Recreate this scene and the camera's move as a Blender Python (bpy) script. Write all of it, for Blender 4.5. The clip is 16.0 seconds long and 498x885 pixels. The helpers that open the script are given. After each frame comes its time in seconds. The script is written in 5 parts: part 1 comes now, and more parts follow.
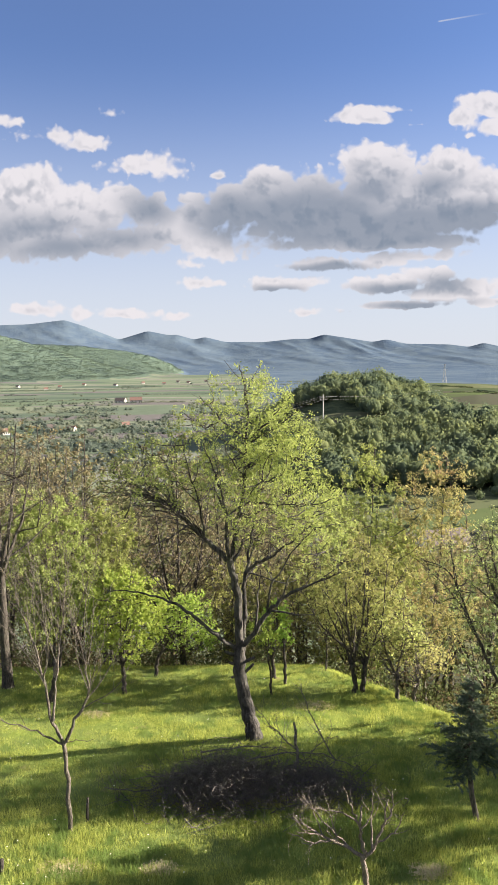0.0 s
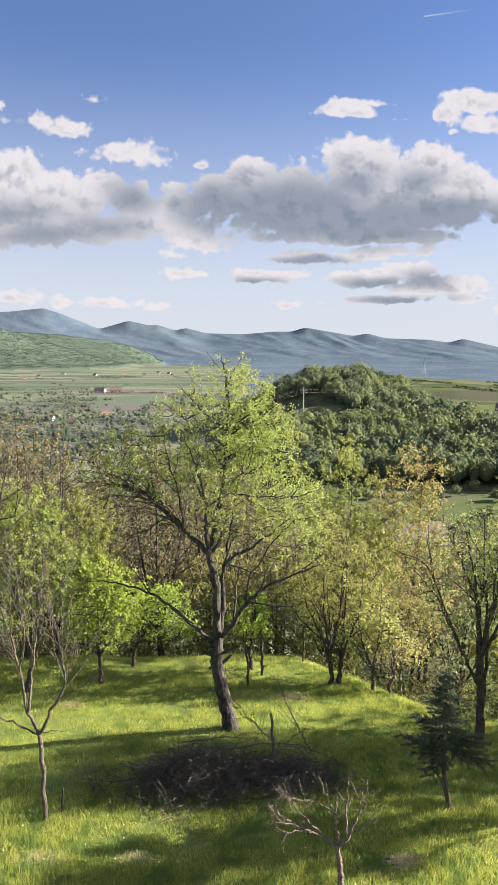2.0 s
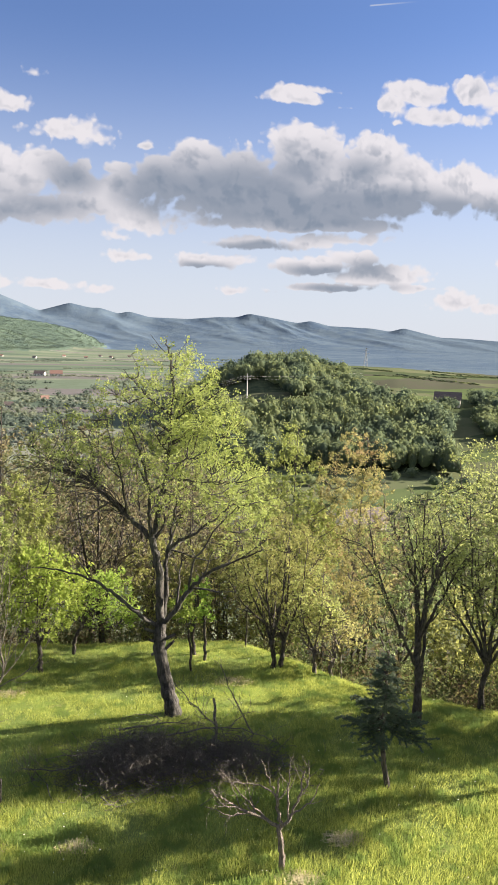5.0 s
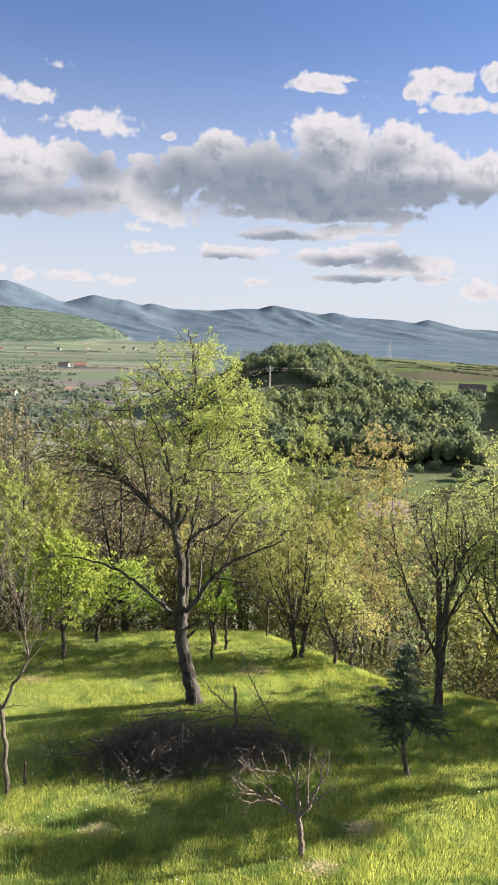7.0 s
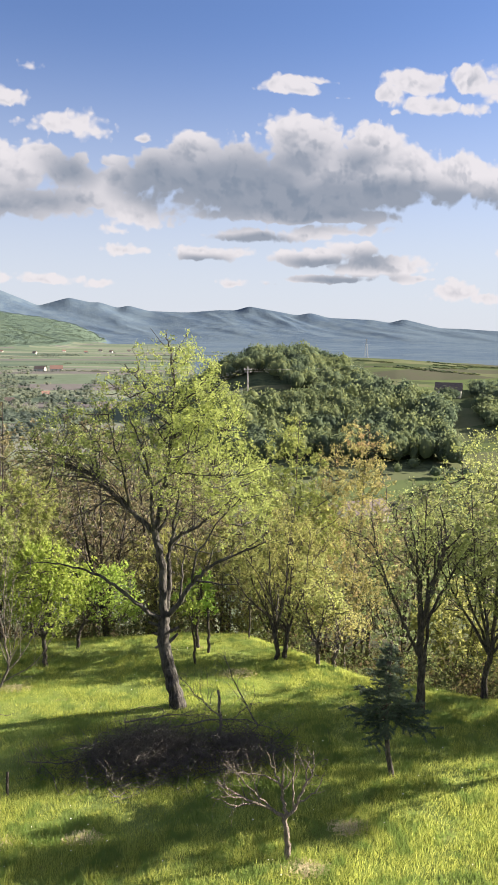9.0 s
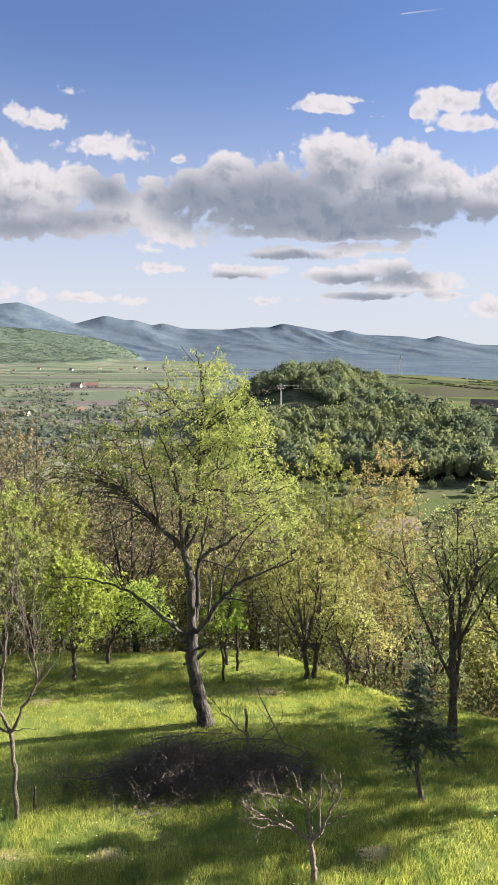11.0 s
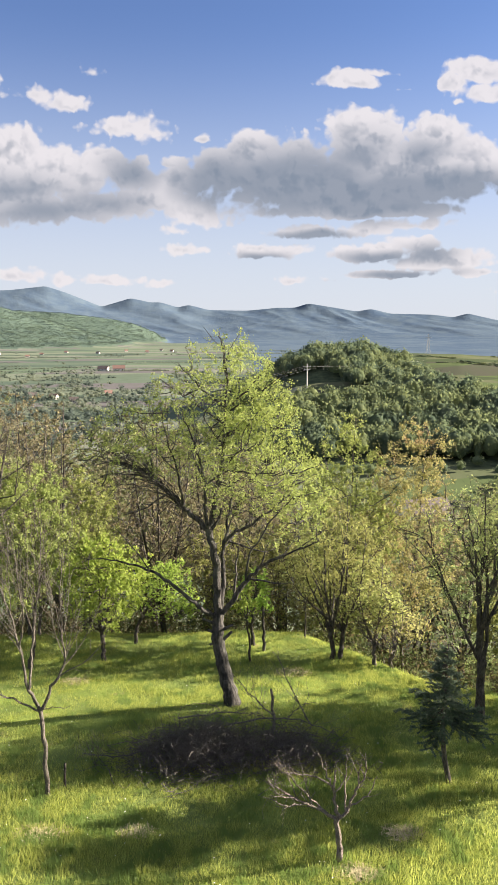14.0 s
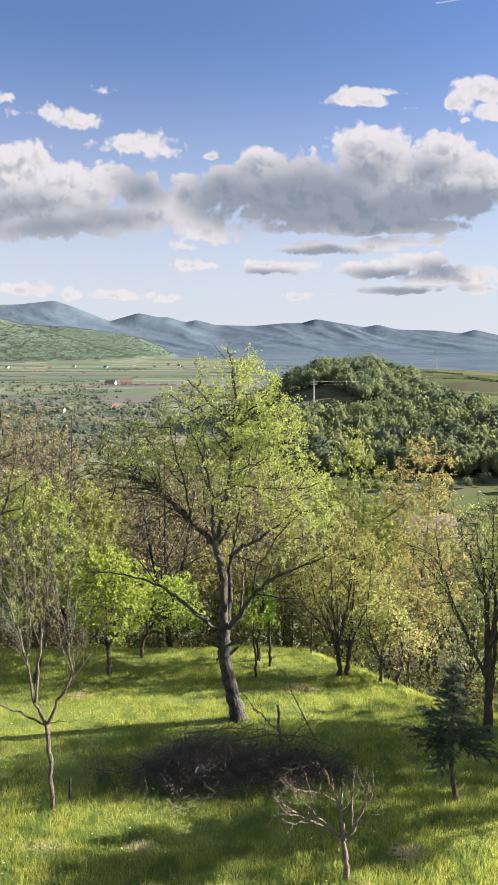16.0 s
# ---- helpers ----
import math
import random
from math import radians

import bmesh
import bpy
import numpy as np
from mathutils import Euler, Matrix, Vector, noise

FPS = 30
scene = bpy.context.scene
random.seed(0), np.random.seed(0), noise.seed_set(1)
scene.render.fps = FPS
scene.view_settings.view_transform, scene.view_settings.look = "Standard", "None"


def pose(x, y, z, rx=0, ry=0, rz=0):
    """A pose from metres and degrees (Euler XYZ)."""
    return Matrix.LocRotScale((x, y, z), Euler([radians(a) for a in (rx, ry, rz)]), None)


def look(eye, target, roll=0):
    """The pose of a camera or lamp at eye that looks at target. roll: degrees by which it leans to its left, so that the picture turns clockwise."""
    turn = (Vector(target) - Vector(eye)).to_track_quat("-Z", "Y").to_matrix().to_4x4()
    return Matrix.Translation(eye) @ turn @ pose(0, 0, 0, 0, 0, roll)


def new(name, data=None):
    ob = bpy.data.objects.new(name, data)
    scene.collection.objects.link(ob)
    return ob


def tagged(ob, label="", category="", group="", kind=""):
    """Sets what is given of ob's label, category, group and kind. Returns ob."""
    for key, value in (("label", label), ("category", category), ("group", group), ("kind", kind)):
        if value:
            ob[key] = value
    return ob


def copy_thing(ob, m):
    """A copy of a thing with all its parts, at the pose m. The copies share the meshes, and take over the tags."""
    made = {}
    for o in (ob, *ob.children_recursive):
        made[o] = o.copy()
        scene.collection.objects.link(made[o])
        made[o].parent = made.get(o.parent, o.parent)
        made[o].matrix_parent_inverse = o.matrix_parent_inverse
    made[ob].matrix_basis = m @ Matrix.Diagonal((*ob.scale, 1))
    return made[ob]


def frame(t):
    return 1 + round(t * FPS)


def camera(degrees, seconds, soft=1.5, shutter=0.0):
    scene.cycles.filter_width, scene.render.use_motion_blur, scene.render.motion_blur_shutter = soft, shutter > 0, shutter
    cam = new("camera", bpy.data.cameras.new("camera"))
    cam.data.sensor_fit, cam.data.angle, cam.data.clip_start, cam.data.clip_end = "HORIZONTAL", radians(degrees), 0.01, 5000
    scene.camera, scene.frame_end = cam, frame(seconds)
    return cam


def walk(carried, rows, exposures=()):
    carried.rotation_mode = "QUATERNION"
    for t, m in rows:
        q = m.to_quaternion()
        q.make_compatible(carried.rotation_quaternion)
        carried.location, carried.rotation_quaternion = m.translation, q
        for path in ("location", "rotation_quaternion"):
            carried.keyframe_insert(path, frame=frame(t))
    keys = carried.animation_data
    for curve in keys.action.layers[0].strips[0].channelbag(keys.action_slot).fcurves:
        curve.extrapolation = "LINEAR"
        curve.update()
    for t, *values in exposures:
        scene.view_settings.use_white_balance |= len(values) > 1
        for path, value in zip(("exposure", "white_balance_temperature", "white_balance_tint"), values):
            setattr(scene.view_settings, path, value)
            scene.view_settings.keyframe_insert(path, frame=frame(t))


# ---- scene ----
cam = camera(39.5, 16.0)
PATH = [
    (0, (-0.002, -0.017, 0.02), (-0.001, 1.97, -0.214), -1.0),
    (0.5, (-0.003, 0.007, 0.01), (0.002, 1.993, -0.229), -0.8),
    (1, (-0.007, 0.001, 0.013), (0.008, 1.986, -0.233), -0.7),
    (1.5, (-0.006, 0.0, 0.014), (0.024, 1.984, -0.239), -0.4),
    (2, (-0.016, 0.002, 0.01), (0.043, 1.985, -0.247), -0.0),
    (2.5, (-0.047, 0.004, 0.013), (0.057, 1.984, -0.25), 0.3),
    (3, (-0.086, 0.005, -0.002), (0.082, 1.979, -0.272), 0.8),
    (3.5, (-0.113, 0.063, -0.013), (0.122, 2.029, -0.295), 0.9),
    (6, (-0.001, 0.058, -0.008), (0.187, 2.027, -0.31), 1.5),
    (6.5, (-0.015, 0.035, -0.018), (0.143, 2.005, -0.328), 1.3),
    (7, (-0.032, 0.038, -0.027), (0.126, 2.006, -0.347), 1.1),
    (7.5, (-0.046, 0.032, -0.019), (0.138, 1.996, -0.348), 0.6),
    (8, (-0.07, 0.055, -0.011), (0.155, 2.014, -0.345), 0.4),
    (10.5, (0.021, 0.035, -0.012), (0.184, 2.01, -0.284), 0.5),
    (11, (0.03, 0.039, -0.006), (0.154, 2.017, -0.275), 0.3),
    (11.5, (0.052, 0.043, -0.009), (0.151, 2.022, -0.283), 0.3),
    (12, (0.077, 0.037, -0.005), (0.168, 2.014, -0.292), 0.2),
    (12.5, (0.049, 0.049, -0.011), (0.137, 2.024, -0.315), 0.1),
    (13, (0.06, 0.064, -0.01), (0.137, 2.037, -0.329), -0.0),
    (13.5, (0.072, 0.076, -0.017), (0.133, 2.048, -0.342), -0.2),
    (14, (0.079, 0.088, -0.012), (0.126, 2.061, -0.334), -0.5),
    (14.5, (0.057, 0.083, -0.017), (0.096, 2.058, -0.328), -0.5),
    (15, (0.055, 0.074, -0.013), (0.088, 2.051, -0.312), -0.5),
    (15.5, (0.064, 0.08, -0.014), (0.093, 2.058, -0.304), -0.4),
    (16, (0.052, 0.05, -0.006), (0.081, 2.03, -0.286), -0.2),
]
walk(cam, [(t, look(eye, target, roll)) for t, eye, target, roll in PATH])

# ---- world, sun ----
SUN_AZ, SUN_EL = radians(80), radians(21.5)      # azimuth from +y towards +x
sun_way = Vector((math.sin(SUN_AZ) * math.cos(SUN_EL), math.cos(SUN_AZ) * math.cos(SUN_EL), math.sin(SUN_EL)))
scene.view_settings.exposure = 1.65

sun = new("sun", bpy.data.lights.new("sun", "SUN"))
sun.data.energy, sun.data.angle, sun.data.color = 7.0, radians(0.6), (1.0, 0.885, 0.73)
sun.matrix_world = look(sun_way * 100, (0, 0, 0))


class Nodes:
    """A small helper to wire shader nodes."""

    def __init__(self, tree):
        self.tree = tree

    def add(self, kind, **values):
        node = self.tree.nodes.new(kind)
        for key, value in values.items():
            node.inputs[key].default_value = value
        return node

    def link(self, a, b):
        self.tree.links.new(a, b)

    def math(self, op, a, b=None, c=None, clamp=False):
        node = self.tree.nodes.new("ShaderNodeMath")
        node.operation, node.use_clamp = op, clamp
        for n, v in enumerate((a, b, c)):
            if v is None:
                continue
            if isinstance(v, (int, float)):
                node.inputs[n].default_value = v
            else:
                self.link(v, node.inputs[n])
        return node.outputs[0]

    def smooth(self, value, low, high, to_low=0.0, to_high=1.0):
        node = self.tree.nodes.new("ShaderNodeMapRange")
        node.interpolation_type = "SMOOTHSTEP"
        self.link(value, node.inputs["Value"])
        for key, v in (("From Min", low), ("From Max", high), ("To Min", to_low), ("To Max", to_high)):
            node.inputs[key].default_value = v
        return node.outputs["Result"]

    def mix(self, fac, a, b, blend="MIX"):
        node = self.tree.nodes.new("ShaderNodeMix")
        node.data_type, node.blend_type = "RGBA", blend
        for sock, v in ((node.inputs[0], fac), (node.inputs[6], a), (node.inputs[7], b)):
            if isinstance(v, (int, float)):
                sock.default_value = v
            elif isinstance(v, tuple):
                sock.default_value = (*v[:3], 1)
            else:
                self.link(v, sock)
        return node.outputs[2]

    def noise(self, vector, scale, detail=4.0, rough=0.55):
        node = self.add("ShaderNodeTexNoise", Scale=scale, Detail=detail, Roughness=rough)
        if vector is not None:
            self.link(vector, node.inputs["Vector"])
        return node.outputs["Fac"]


# Clouds, as bearing and rise (tangents from the +y axis), half widths and thickness.
CLOUD_LEFT = [
    (-0.309, 0.235, 0.090, 0.042, 1), (-0.239, 0.211, 0.090, 0.045, 1), (-0.296, 0.178, 0.122, 0.041, 0.9), (-0.179, 0.233, 0.039, 0.024, 0.9), (-0.209, 0.165, 0.122, 0.028, 0.8),
    (-0.106, 0.178, 0.065, 0.023, 0.8), (-0.047, 0.158, 0.057, 0.031, 0.8), (-0.413, 0.203, 0.122, 0.069, 1), (-0.265, 0.311, 0.050, 0.015, 0.42), (-0.218, 0.301, 0.036, 0.015, 0.55),
    (-0.323, 0.333, 0.037, 0.010, 0.4), (-0.133, 0.274, 0.058, 0.018, 0.48), (-0.094, 0.263, 0.034, 0.018, 0.48), (-0.190, 0.341, 0.020, 0.008, 0.3), (-0.037, 0.257, 0.013, 0.010, 0.6),
    (-0.112, 0.227, 0.011, 0.011, 0.7), (-0.069, 0.226, 0.028, 0.010, 0.7), (-0.137, 0.209, 0.049, 0.028, 0.8),
]
CLOUD_MAIN = [
    (-0.066, 0.201, 0.053, 0.026, 1), (-0.002, 0.211, 0.069, 0.039, 1), (0.037, 0.239, 0.061, 0.029, 1), (0.096, 0.236, 0.057, 0.033, 1), (0.132, 0.190, 0.163, 0.047, 1.1),
    (0.188, 0.252, 0.064, 0.047, 1.1), (0.281, 0.258, 0.050, 0.037, 1.1), (0.242, 0.205, 0.147, 0.059, 1.2), (0.329, 0.219, 0.069, 0.041, 1.1), (0.400, 0.218, 0.090, 0.036, 1.0),
    (0.479, 0.211, 0.081, 0.037, 0.9), (0.171, 0.162, 0.171, 0.016, 1),
]
CLOUD_SMALL = [
    (0.154, 0.333, 0.037, 0.016, 0.8), (0.175, 0.330, 0.023, 0.013, 0.8), (0.203, 0.343, 0.020, 0.007, 0.5), (0.116, 0.133, 0.072, 0.014, 0.9), (0.197, 0.135, 0.034, 0.013, 0.8),
    (0.247, 0.141, 0.061, 0.010, 0.6), (0.051, 0.106, 0.059, 0.014, 0.9), (-0.068, 0.109, 0.042, 0.012, 0.7), (-0.072, 0.135, 0.034, 0.010, 0.5), (0.203, 0.103, 0.075, 0.016, 0.9),
    (0.265, 0.114, 0.042, 0.016, 0.9), (0.295, 0.091, 0.091, 0.020, 0.9), (0.215, 0.075, 0.075, 0.007, 0.8), (-0.297, 0.078, 0.034, 0.013, 0.7), (-0.234, 0.070, 0.026, 0.010, 0.6),
    (-0.172, 0.069, 0.052, 0.009, 0.6), (-0.093, 0.064, 0.023, 0.007, 0.5), (0.091, 0.066, 0.050, 0.007, 0.5), (0.237, 0.322, 0.024, 0.005, 0.35),
]
CLOUD_RIGHT = [
    (0.342, 0.339, 0.042, 0.024, 0.9), (0.369, 0.312, 0.073, 0.018, 0.85), (0.422, 0.346, 0.031, 0.024, 0.9), (0.305, 0.325, 0.028, 0.016, 0.8), (0.320, 0.303, 0.018, 0.007, 0.6),
    (0.486, 0.340, 0.057, 0.034, 0.9), (0.417, 0.056, 0.053, 0.016, 0.7), (0.461, 0.049, 0.049, 0.011, 0.7), (0.356, 0.075, 0.050, 0.007, 0.7), (0.555, 0.108, 0.098, 0.024, 0.8),
]
CLOUD_BASES = [
    (-0.011, 0.197, 0.077, 0.037, 0.9), (0.095, 0.197, 0.140, 0.052, 1), (0.211, 0.181, 0.171, 0.037, 1), (0.329, 0.184, 0.106, 0.033, 1), (0.261, 0.233, 0.045, 0.023, 0.55),
    (0.175, 0.235, 0.049, 0.028, 0.5), (-0.303, 0.192, 0.106, 0.023, 0.45), (-0.249, 0.160, 0.106, 0.024, 0.6), (-0.170, 0.172, 0.073, 0.024, 0.45), (-0.133, 0.212, 0.049, 0.026, 0.6),
    (0.115, 0.127, 0.065, 0.010, 0.9), (0.211, 0.097, 0.065, 0.010, 0.8), (0.283, 0.102, 0.041, 0.013, 0.55), (0.248, 0.075, 0.081, 0.007, 0.8), (0.045, 0.097, 0.041, 0.007, 0.7),
    (0.416, 0.185, 0.122, 0.028, 1), (0.171, 0.063, 0.033, 0.004, 0.6), (-0.391, 0.179, 0.130, 0.033, 0.5),
]

TRAIL = (0.2954, 0.4565, 0.143)


def lobes_field(k, vector, lobes, flat, soft):
    """Smooth union of ellipses; flat: how much faster they end below."""
    cut = k.add("ShaderNodeSeparateXYZ")
    k.link(vector, cut.inputs[0])
    best = None
    for u, v, a, b, thick in lobes:
        x = k.math("DIVIDE", k.math("SUBTRACT", cut.outputs[0], u), a * 1.12)
        dv = k.math("SUBTRACT", cut.outputs[1], v)
        y = k.math("DIVIDE", k.math("MAXIMUM", dv, k.math("MULTIPLY", dv, -flat)), b * 1.15)
        d = k.math("SUBTRACT", 1.0, k.math("SQRT", k.math("MULTIPLY_ADD", x, x, k.math("MULTIPLY", y, y))))
        d = k.math("MULTIPLY", d, thick)
        best = d if best is None else k.math("SMOOTH_MAX", best, d, soft)
    return best


def shifted(k, vector, by, scale=(1.0, 1.0, 1.0)):
    node = k.add("ShaderNodeMapping", Location=by, Scale=scale)
    k.link(vector, node.inputs[0])
    return node.outputs[0]


def billows(k, vector):
    """Cauliflower relief at three sizes."""
    total = None
    for scale, amount in ((28.0, 0.50), (62.0, 0.36), (135.0, 0.20)):
        lump = k.add("ShaderNodeTexVoronoi", Scale=scale)
        lump.feature = "SMOOTH_F1"
        lump.inputs["Smoothness"].default_value = 0.6
        k.link(vector, lump.inputs["Vector"])
        d = k.math("MULTIPLY", k.math("SUBTRACT", 0.42, lump.outputs["Distance"]), amount)
        total = d if total is None else k.math("ADD", total, d)
    return total


def build_world():
    world = bpy.data.worlds.new("sky")
    scene.world = world
    world.use_nodes = True
    tree = world.node_tree
    tree.nodes.clear()
    k = Nodes(tree)
    sky = k.add("ShaderNodeTexSky")
    sky.sky_type, sky.sun_disc = "NISHITA", False
    sky.sun_elevation, sky.sun_rotation = SUN_EL, SUN_AZ
    sky.altitude, sky.air_density, sky.dust_density, sky.ozone_density = 250, 1.0, 0.4, 4.0
    place = k.add("ShaderNodeTexCoord")
    cut = k.add("ShaderNodeSeparateXYZ")
    k.link(place.outputs["Generated"], cut.inputs[0])
    ahead = k.math("MAXIMUM", cut.outputs[1], 0.05)
    flat = k.add("ShaderNodeCombineXYZ")
    k.link(k.math("DIVIDE", cut.outputs[0], ahead), flat.inputs[0])
    k.link(k.math("DIVIDE", cut.outputs[2], ahead), flat.inputs[1])
    cut_flat = k.add("ShaderNodeSeparateXYZ")
    k.link(flat.outputs[0], cut_flat.inputs[0])
    # outlines bent by turbulence
    warp = k.add("ShaderNodeTexNoise", Scale=11.0, Detail=5.0, Roughness=0.55)
    k.link(flat.outputs[0], warp.inputs["Vector"])
    bent = k.add("ShaderNodeVectorMath")
    bent.operation = "MULTIPLY_ADD"
    k.link(warp.outputs["Color"], bent.inputs[0])
    bent.inputs[1].default_value = (0.05, 0.022, 0.0)
    k.link(shifted(k, flat.outputs[0], (-0.025, -0.011, 0)), bent.inputs[2])
    bulk = lobes_field(k, bent.outputs[0], CLOUD_LEFT + CLOUD_MAIN + CLOUD_SMALL + CLOUD_RIGHT, 1.35, 0.10)
    wide = k.noise(shifted(k, flat.outputs[0], (0, 0, 0), (1.0, 1.6, 1.0)), 17.0, 5.0, 0.5)
    lumps = billows(k, bent.outputs[0])
    here = k.math("ADD", k.math("ADD", bulk, k.math("MULTIPLY", k.math("SUBTRACT", wide, 0.5), 0.55)), lumps)
    cover = k.math("MULTIPLY", k.smooth(here, -0.01, 0.24), k.smooth(cut.outputs[1], 0.05, 0.25))
    # grey undersides, and the relief of the tops against the sun
    drift = k.add("ShaderNodeTexNoise", Scale=10.0, Detail=2.0, Roughness=0.5)
    k.link(flat.outputs[0], drift.inputs["Vector"])
    slow = k.add("ShaderNodeVectorMath")
    slow.operation = "MULTIPLY_ADD"
    k.link(drift.outputs["Color"], slow.inputs[0])
    slow.inputs[1].default_value = (0.05, 0.026, 0.0)
    k.link(shifted(k, flat.outputs[0], (-0.025, -0.013, 0)), slow.inputs[2])
    base = lobes_field(k, slow.outputs[0], CLOUD_BASES, 1.0, 0.12)
    base = k.math("ADD", base, k.math("MULTIPLY", k.math("SUBTRACT", wide, 0.5), 0.28))
    base = k.smooth(base, -0.34, 0.60)
    toward = k.math("SUBTRACT", billows(k, shifted(k, bent.outputs[0], (0.007, 0.012, 0))), lumps)
    relief = k.smooth(toward, -0.12, 0.22)
    thick = k.smooth(here, 0.10, 0.75)
    tops = k.math("MULTIPLY", k.math("MULTIPLY", relief, thick), k.math("MULTIPLY_ADD", base, -0.40, 0.52))
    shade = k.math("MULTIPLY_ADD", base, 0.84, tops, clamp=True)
    puff = k.mix(shade, (6.7, 6.35, 6.55), (1.6, 1.98, 2.6))
    hazy = k.smooth(cut.outputs[2], 0.0, 0.40, 0.92, 0.06)
    blue = k.mix(1.0, sky.outputs[0], (0.93, 1.0, 1.28), "MULTIPLY")
    clear = k.mix(hazy, blue, (5.75, 6.0, 6.6))
    both = k.mix(k.math("MULTIPLY", cover, 0.95), clear, puff)
    # broken clouds overhead and behind, out of view, added to brighten the shade
    up = k.math("ADD", k.math("ABSOLUTE", cut.outputs[2]), 0.12)
    dome = k.add("ShaderNodeCombineXYZ")
    k.link(k.math("DIVIDE", cut.outputs[0], up), dome.inputs[0])
    k.link(k.math("DIVIDE", cut.outputs[1], up), dome.inputs[1])
    tuft = k.noise(dome.outputs[0], 1.6, 6.0, 0.55)
    unseen = k.math("SUBTRACT", 1.0, k.math("MULTIPLY", k.smooth(cut_flat.outputs[1], 0.62, 0.8, 1.0, 0.0), k.smooth(cut.outputs[1], 0.1, 0.4)))
    both = k.mix(k.math("MULTIPLY", k.smooth(tuft, 0.44, 0.58, 0.0, 0.9), unseen), both, k.mix(k.smooth(tuft, 0.52, 0.75), (7.2, 7.0, 7.0), (3.6, 3.8, 4.2)))
    # a short vapour trail high up
    cu, cv = k.math("SUBTRACT", cut_flat.outputs[0], TRAIL[0]), k.math("SUBTRACT", cut_flat.outputs[1], TRAIL[1])
    across = k.math("ABSOLUTE", k.math("SUBTRACT", cv, k.math("MULTIPLY", cu, TRAIL[2])))
    streak = k.math("MULTIPLY", k.smooth(across, 0.0003, 0.0016, 0.45, 0.0), k.smooth(cu, -0.030, -0.026, 0.0, 1.0))
    streak = k.math("MULTIPLY", streak, k.smooth(cu, -0.025, 0.045, 1.0, 0.0))
    both = k.mix(streak, both, (6.0, 6.0, 6.2))
    back = k.add("ShaderNodeBackground", Strength=0.041)
    k.link(both, back.inputs["Color"])
    out = k.add("ShaderNodeOutputWorld")
    k.link(back.outputs[0], out.inputs["Surface"])


build_world()


# ---- materials ----
def material(name):
    m = bpy.data.materials.new(name)
    m.use_nodes = True
    m.node_tree.nodes.clear()
    return m, Nodes(m.node_tree)


def finish(k, shader):
    out = k.add("ShaderNodeOutputMaterial")
    k.link(shader, out.inputs["Surface"])


def bump(k, height, strength, distance):
    node = k.add("ShaderNodeBump", Strength=strength, Distance=distance)
    k.link(height, node.inputs["Height"])
    return node.outputs[0]


def leaf_material(name, low, high, glow=0.5, rough=0.55, young=None, shine=0.12, patches=(1.1, 0.42, 0.62)):
    """Thin leaves: part of the light passes through them."""
    m, k = material(name)
    geo = k.add("ShaderNodeNewGeometry")
    info = k.add("ShaderNodeObjectInfo")
    colour = k.mix(geo.outputs["Random Per Island"], low, high)
    if young:
        coord = k.add("ShaderNodeTexCoord")
        patch = k.smooth(k.noise(coord.outputs["Object"], patches[0], 3.0), patches[1], patches[2])
        colour = k.mix(patch, colour, young)
    tint = k.add("ShaderNodeHueSaturation")
    k.link(k.math("MULTIPLY_ADD", info.outputs["Random"], 0.03, 0.485), tint.inputs["Hue"])
    k.link(k.math("MULTIPLY_ADD", info.outputs["Random"], 0.3, 0.85), tint.inputs["Value"])
    k.link(colour, tint.inputs["Color"])
    face = k.add("ShaderNodeBsdfPrincipled", Roughness=rough)
    face.inputs["Specular IOR Level"].default_value = shine
    k.link(tint.outputs[0], face.inputs["Base Color"])
    thru = k.add("ShaderNodeBsdfTranslucent")
    warm = k.mix(1.0, tint.outputs[0], (1.10, 1.09, 0.97), "MULTIPLY")
    k.link(warm, thru.inputs["Color"])
    both = k.add("ShaderNodeMixShader", Fac=glow)
    k.link(face.outputs[0], both.inputs[1])
    k.link(thru.outputs[0], both.inputs[2])
    finish(k, both.outputs[0])
    return m


def bark_material(name, dark, light, scale=14.0):
    m, k = material(name)
    coord = k.add("ShaderNodeTexCoord")
    stretch = k.add("ShaderNodeMapping")
    stretch.inputs["Scale"].default_value = (1, 1, 0.3)
    k.link(coord.outputs["Object"], stretch.inputs[0])
    fine = k.noise(stretch.outputs[0], scale * 3, 5.0, 0.65)
    wide = k.noise(coord.outputs["Object"], scale * 0.25, 3.0)
    colour = k.mix(k.smooth(fine, 0.35, 0.68), dark, light)
    colour = k.mix(k.smooth(wide, 0.5, 0.72, 0.0, 0.5), colour, (0.14, 0.14, 0.11))
    face = k.add("ShaderNodeBsdfPrincipled", Roughness=0.9)
    k.link(colour, face.inputs["Base Color"])
    rough = k.math("ADD", fine, k.math("MULTIPLY", k.noise(stretch.outputs[0], scale * 0.8, 4.0, 0.6), 1.5))
    k.link(bump(k, rough, 1.0, 0.05), face.inputs["Normal"])
    finish(k, face.outputs[0])
    return m


def plain_material(name, low, high, scale=3.0, rough=0.8):
    m, k = material(name)
    coord = k.add("ShaderNodeTexCoord")
    grain = k.noise(coord.outputs["Object"], scale, 5.0, 0.6)
    face = k.add("ShaderNodeBsdfPrincipled", Roughness=rough)
    k.link(k.mix(k.smooth(grain, 0.35, 0.65), low, high), face.inputs["Base Color"])
    finish(k, face.outputs[0])
    return m


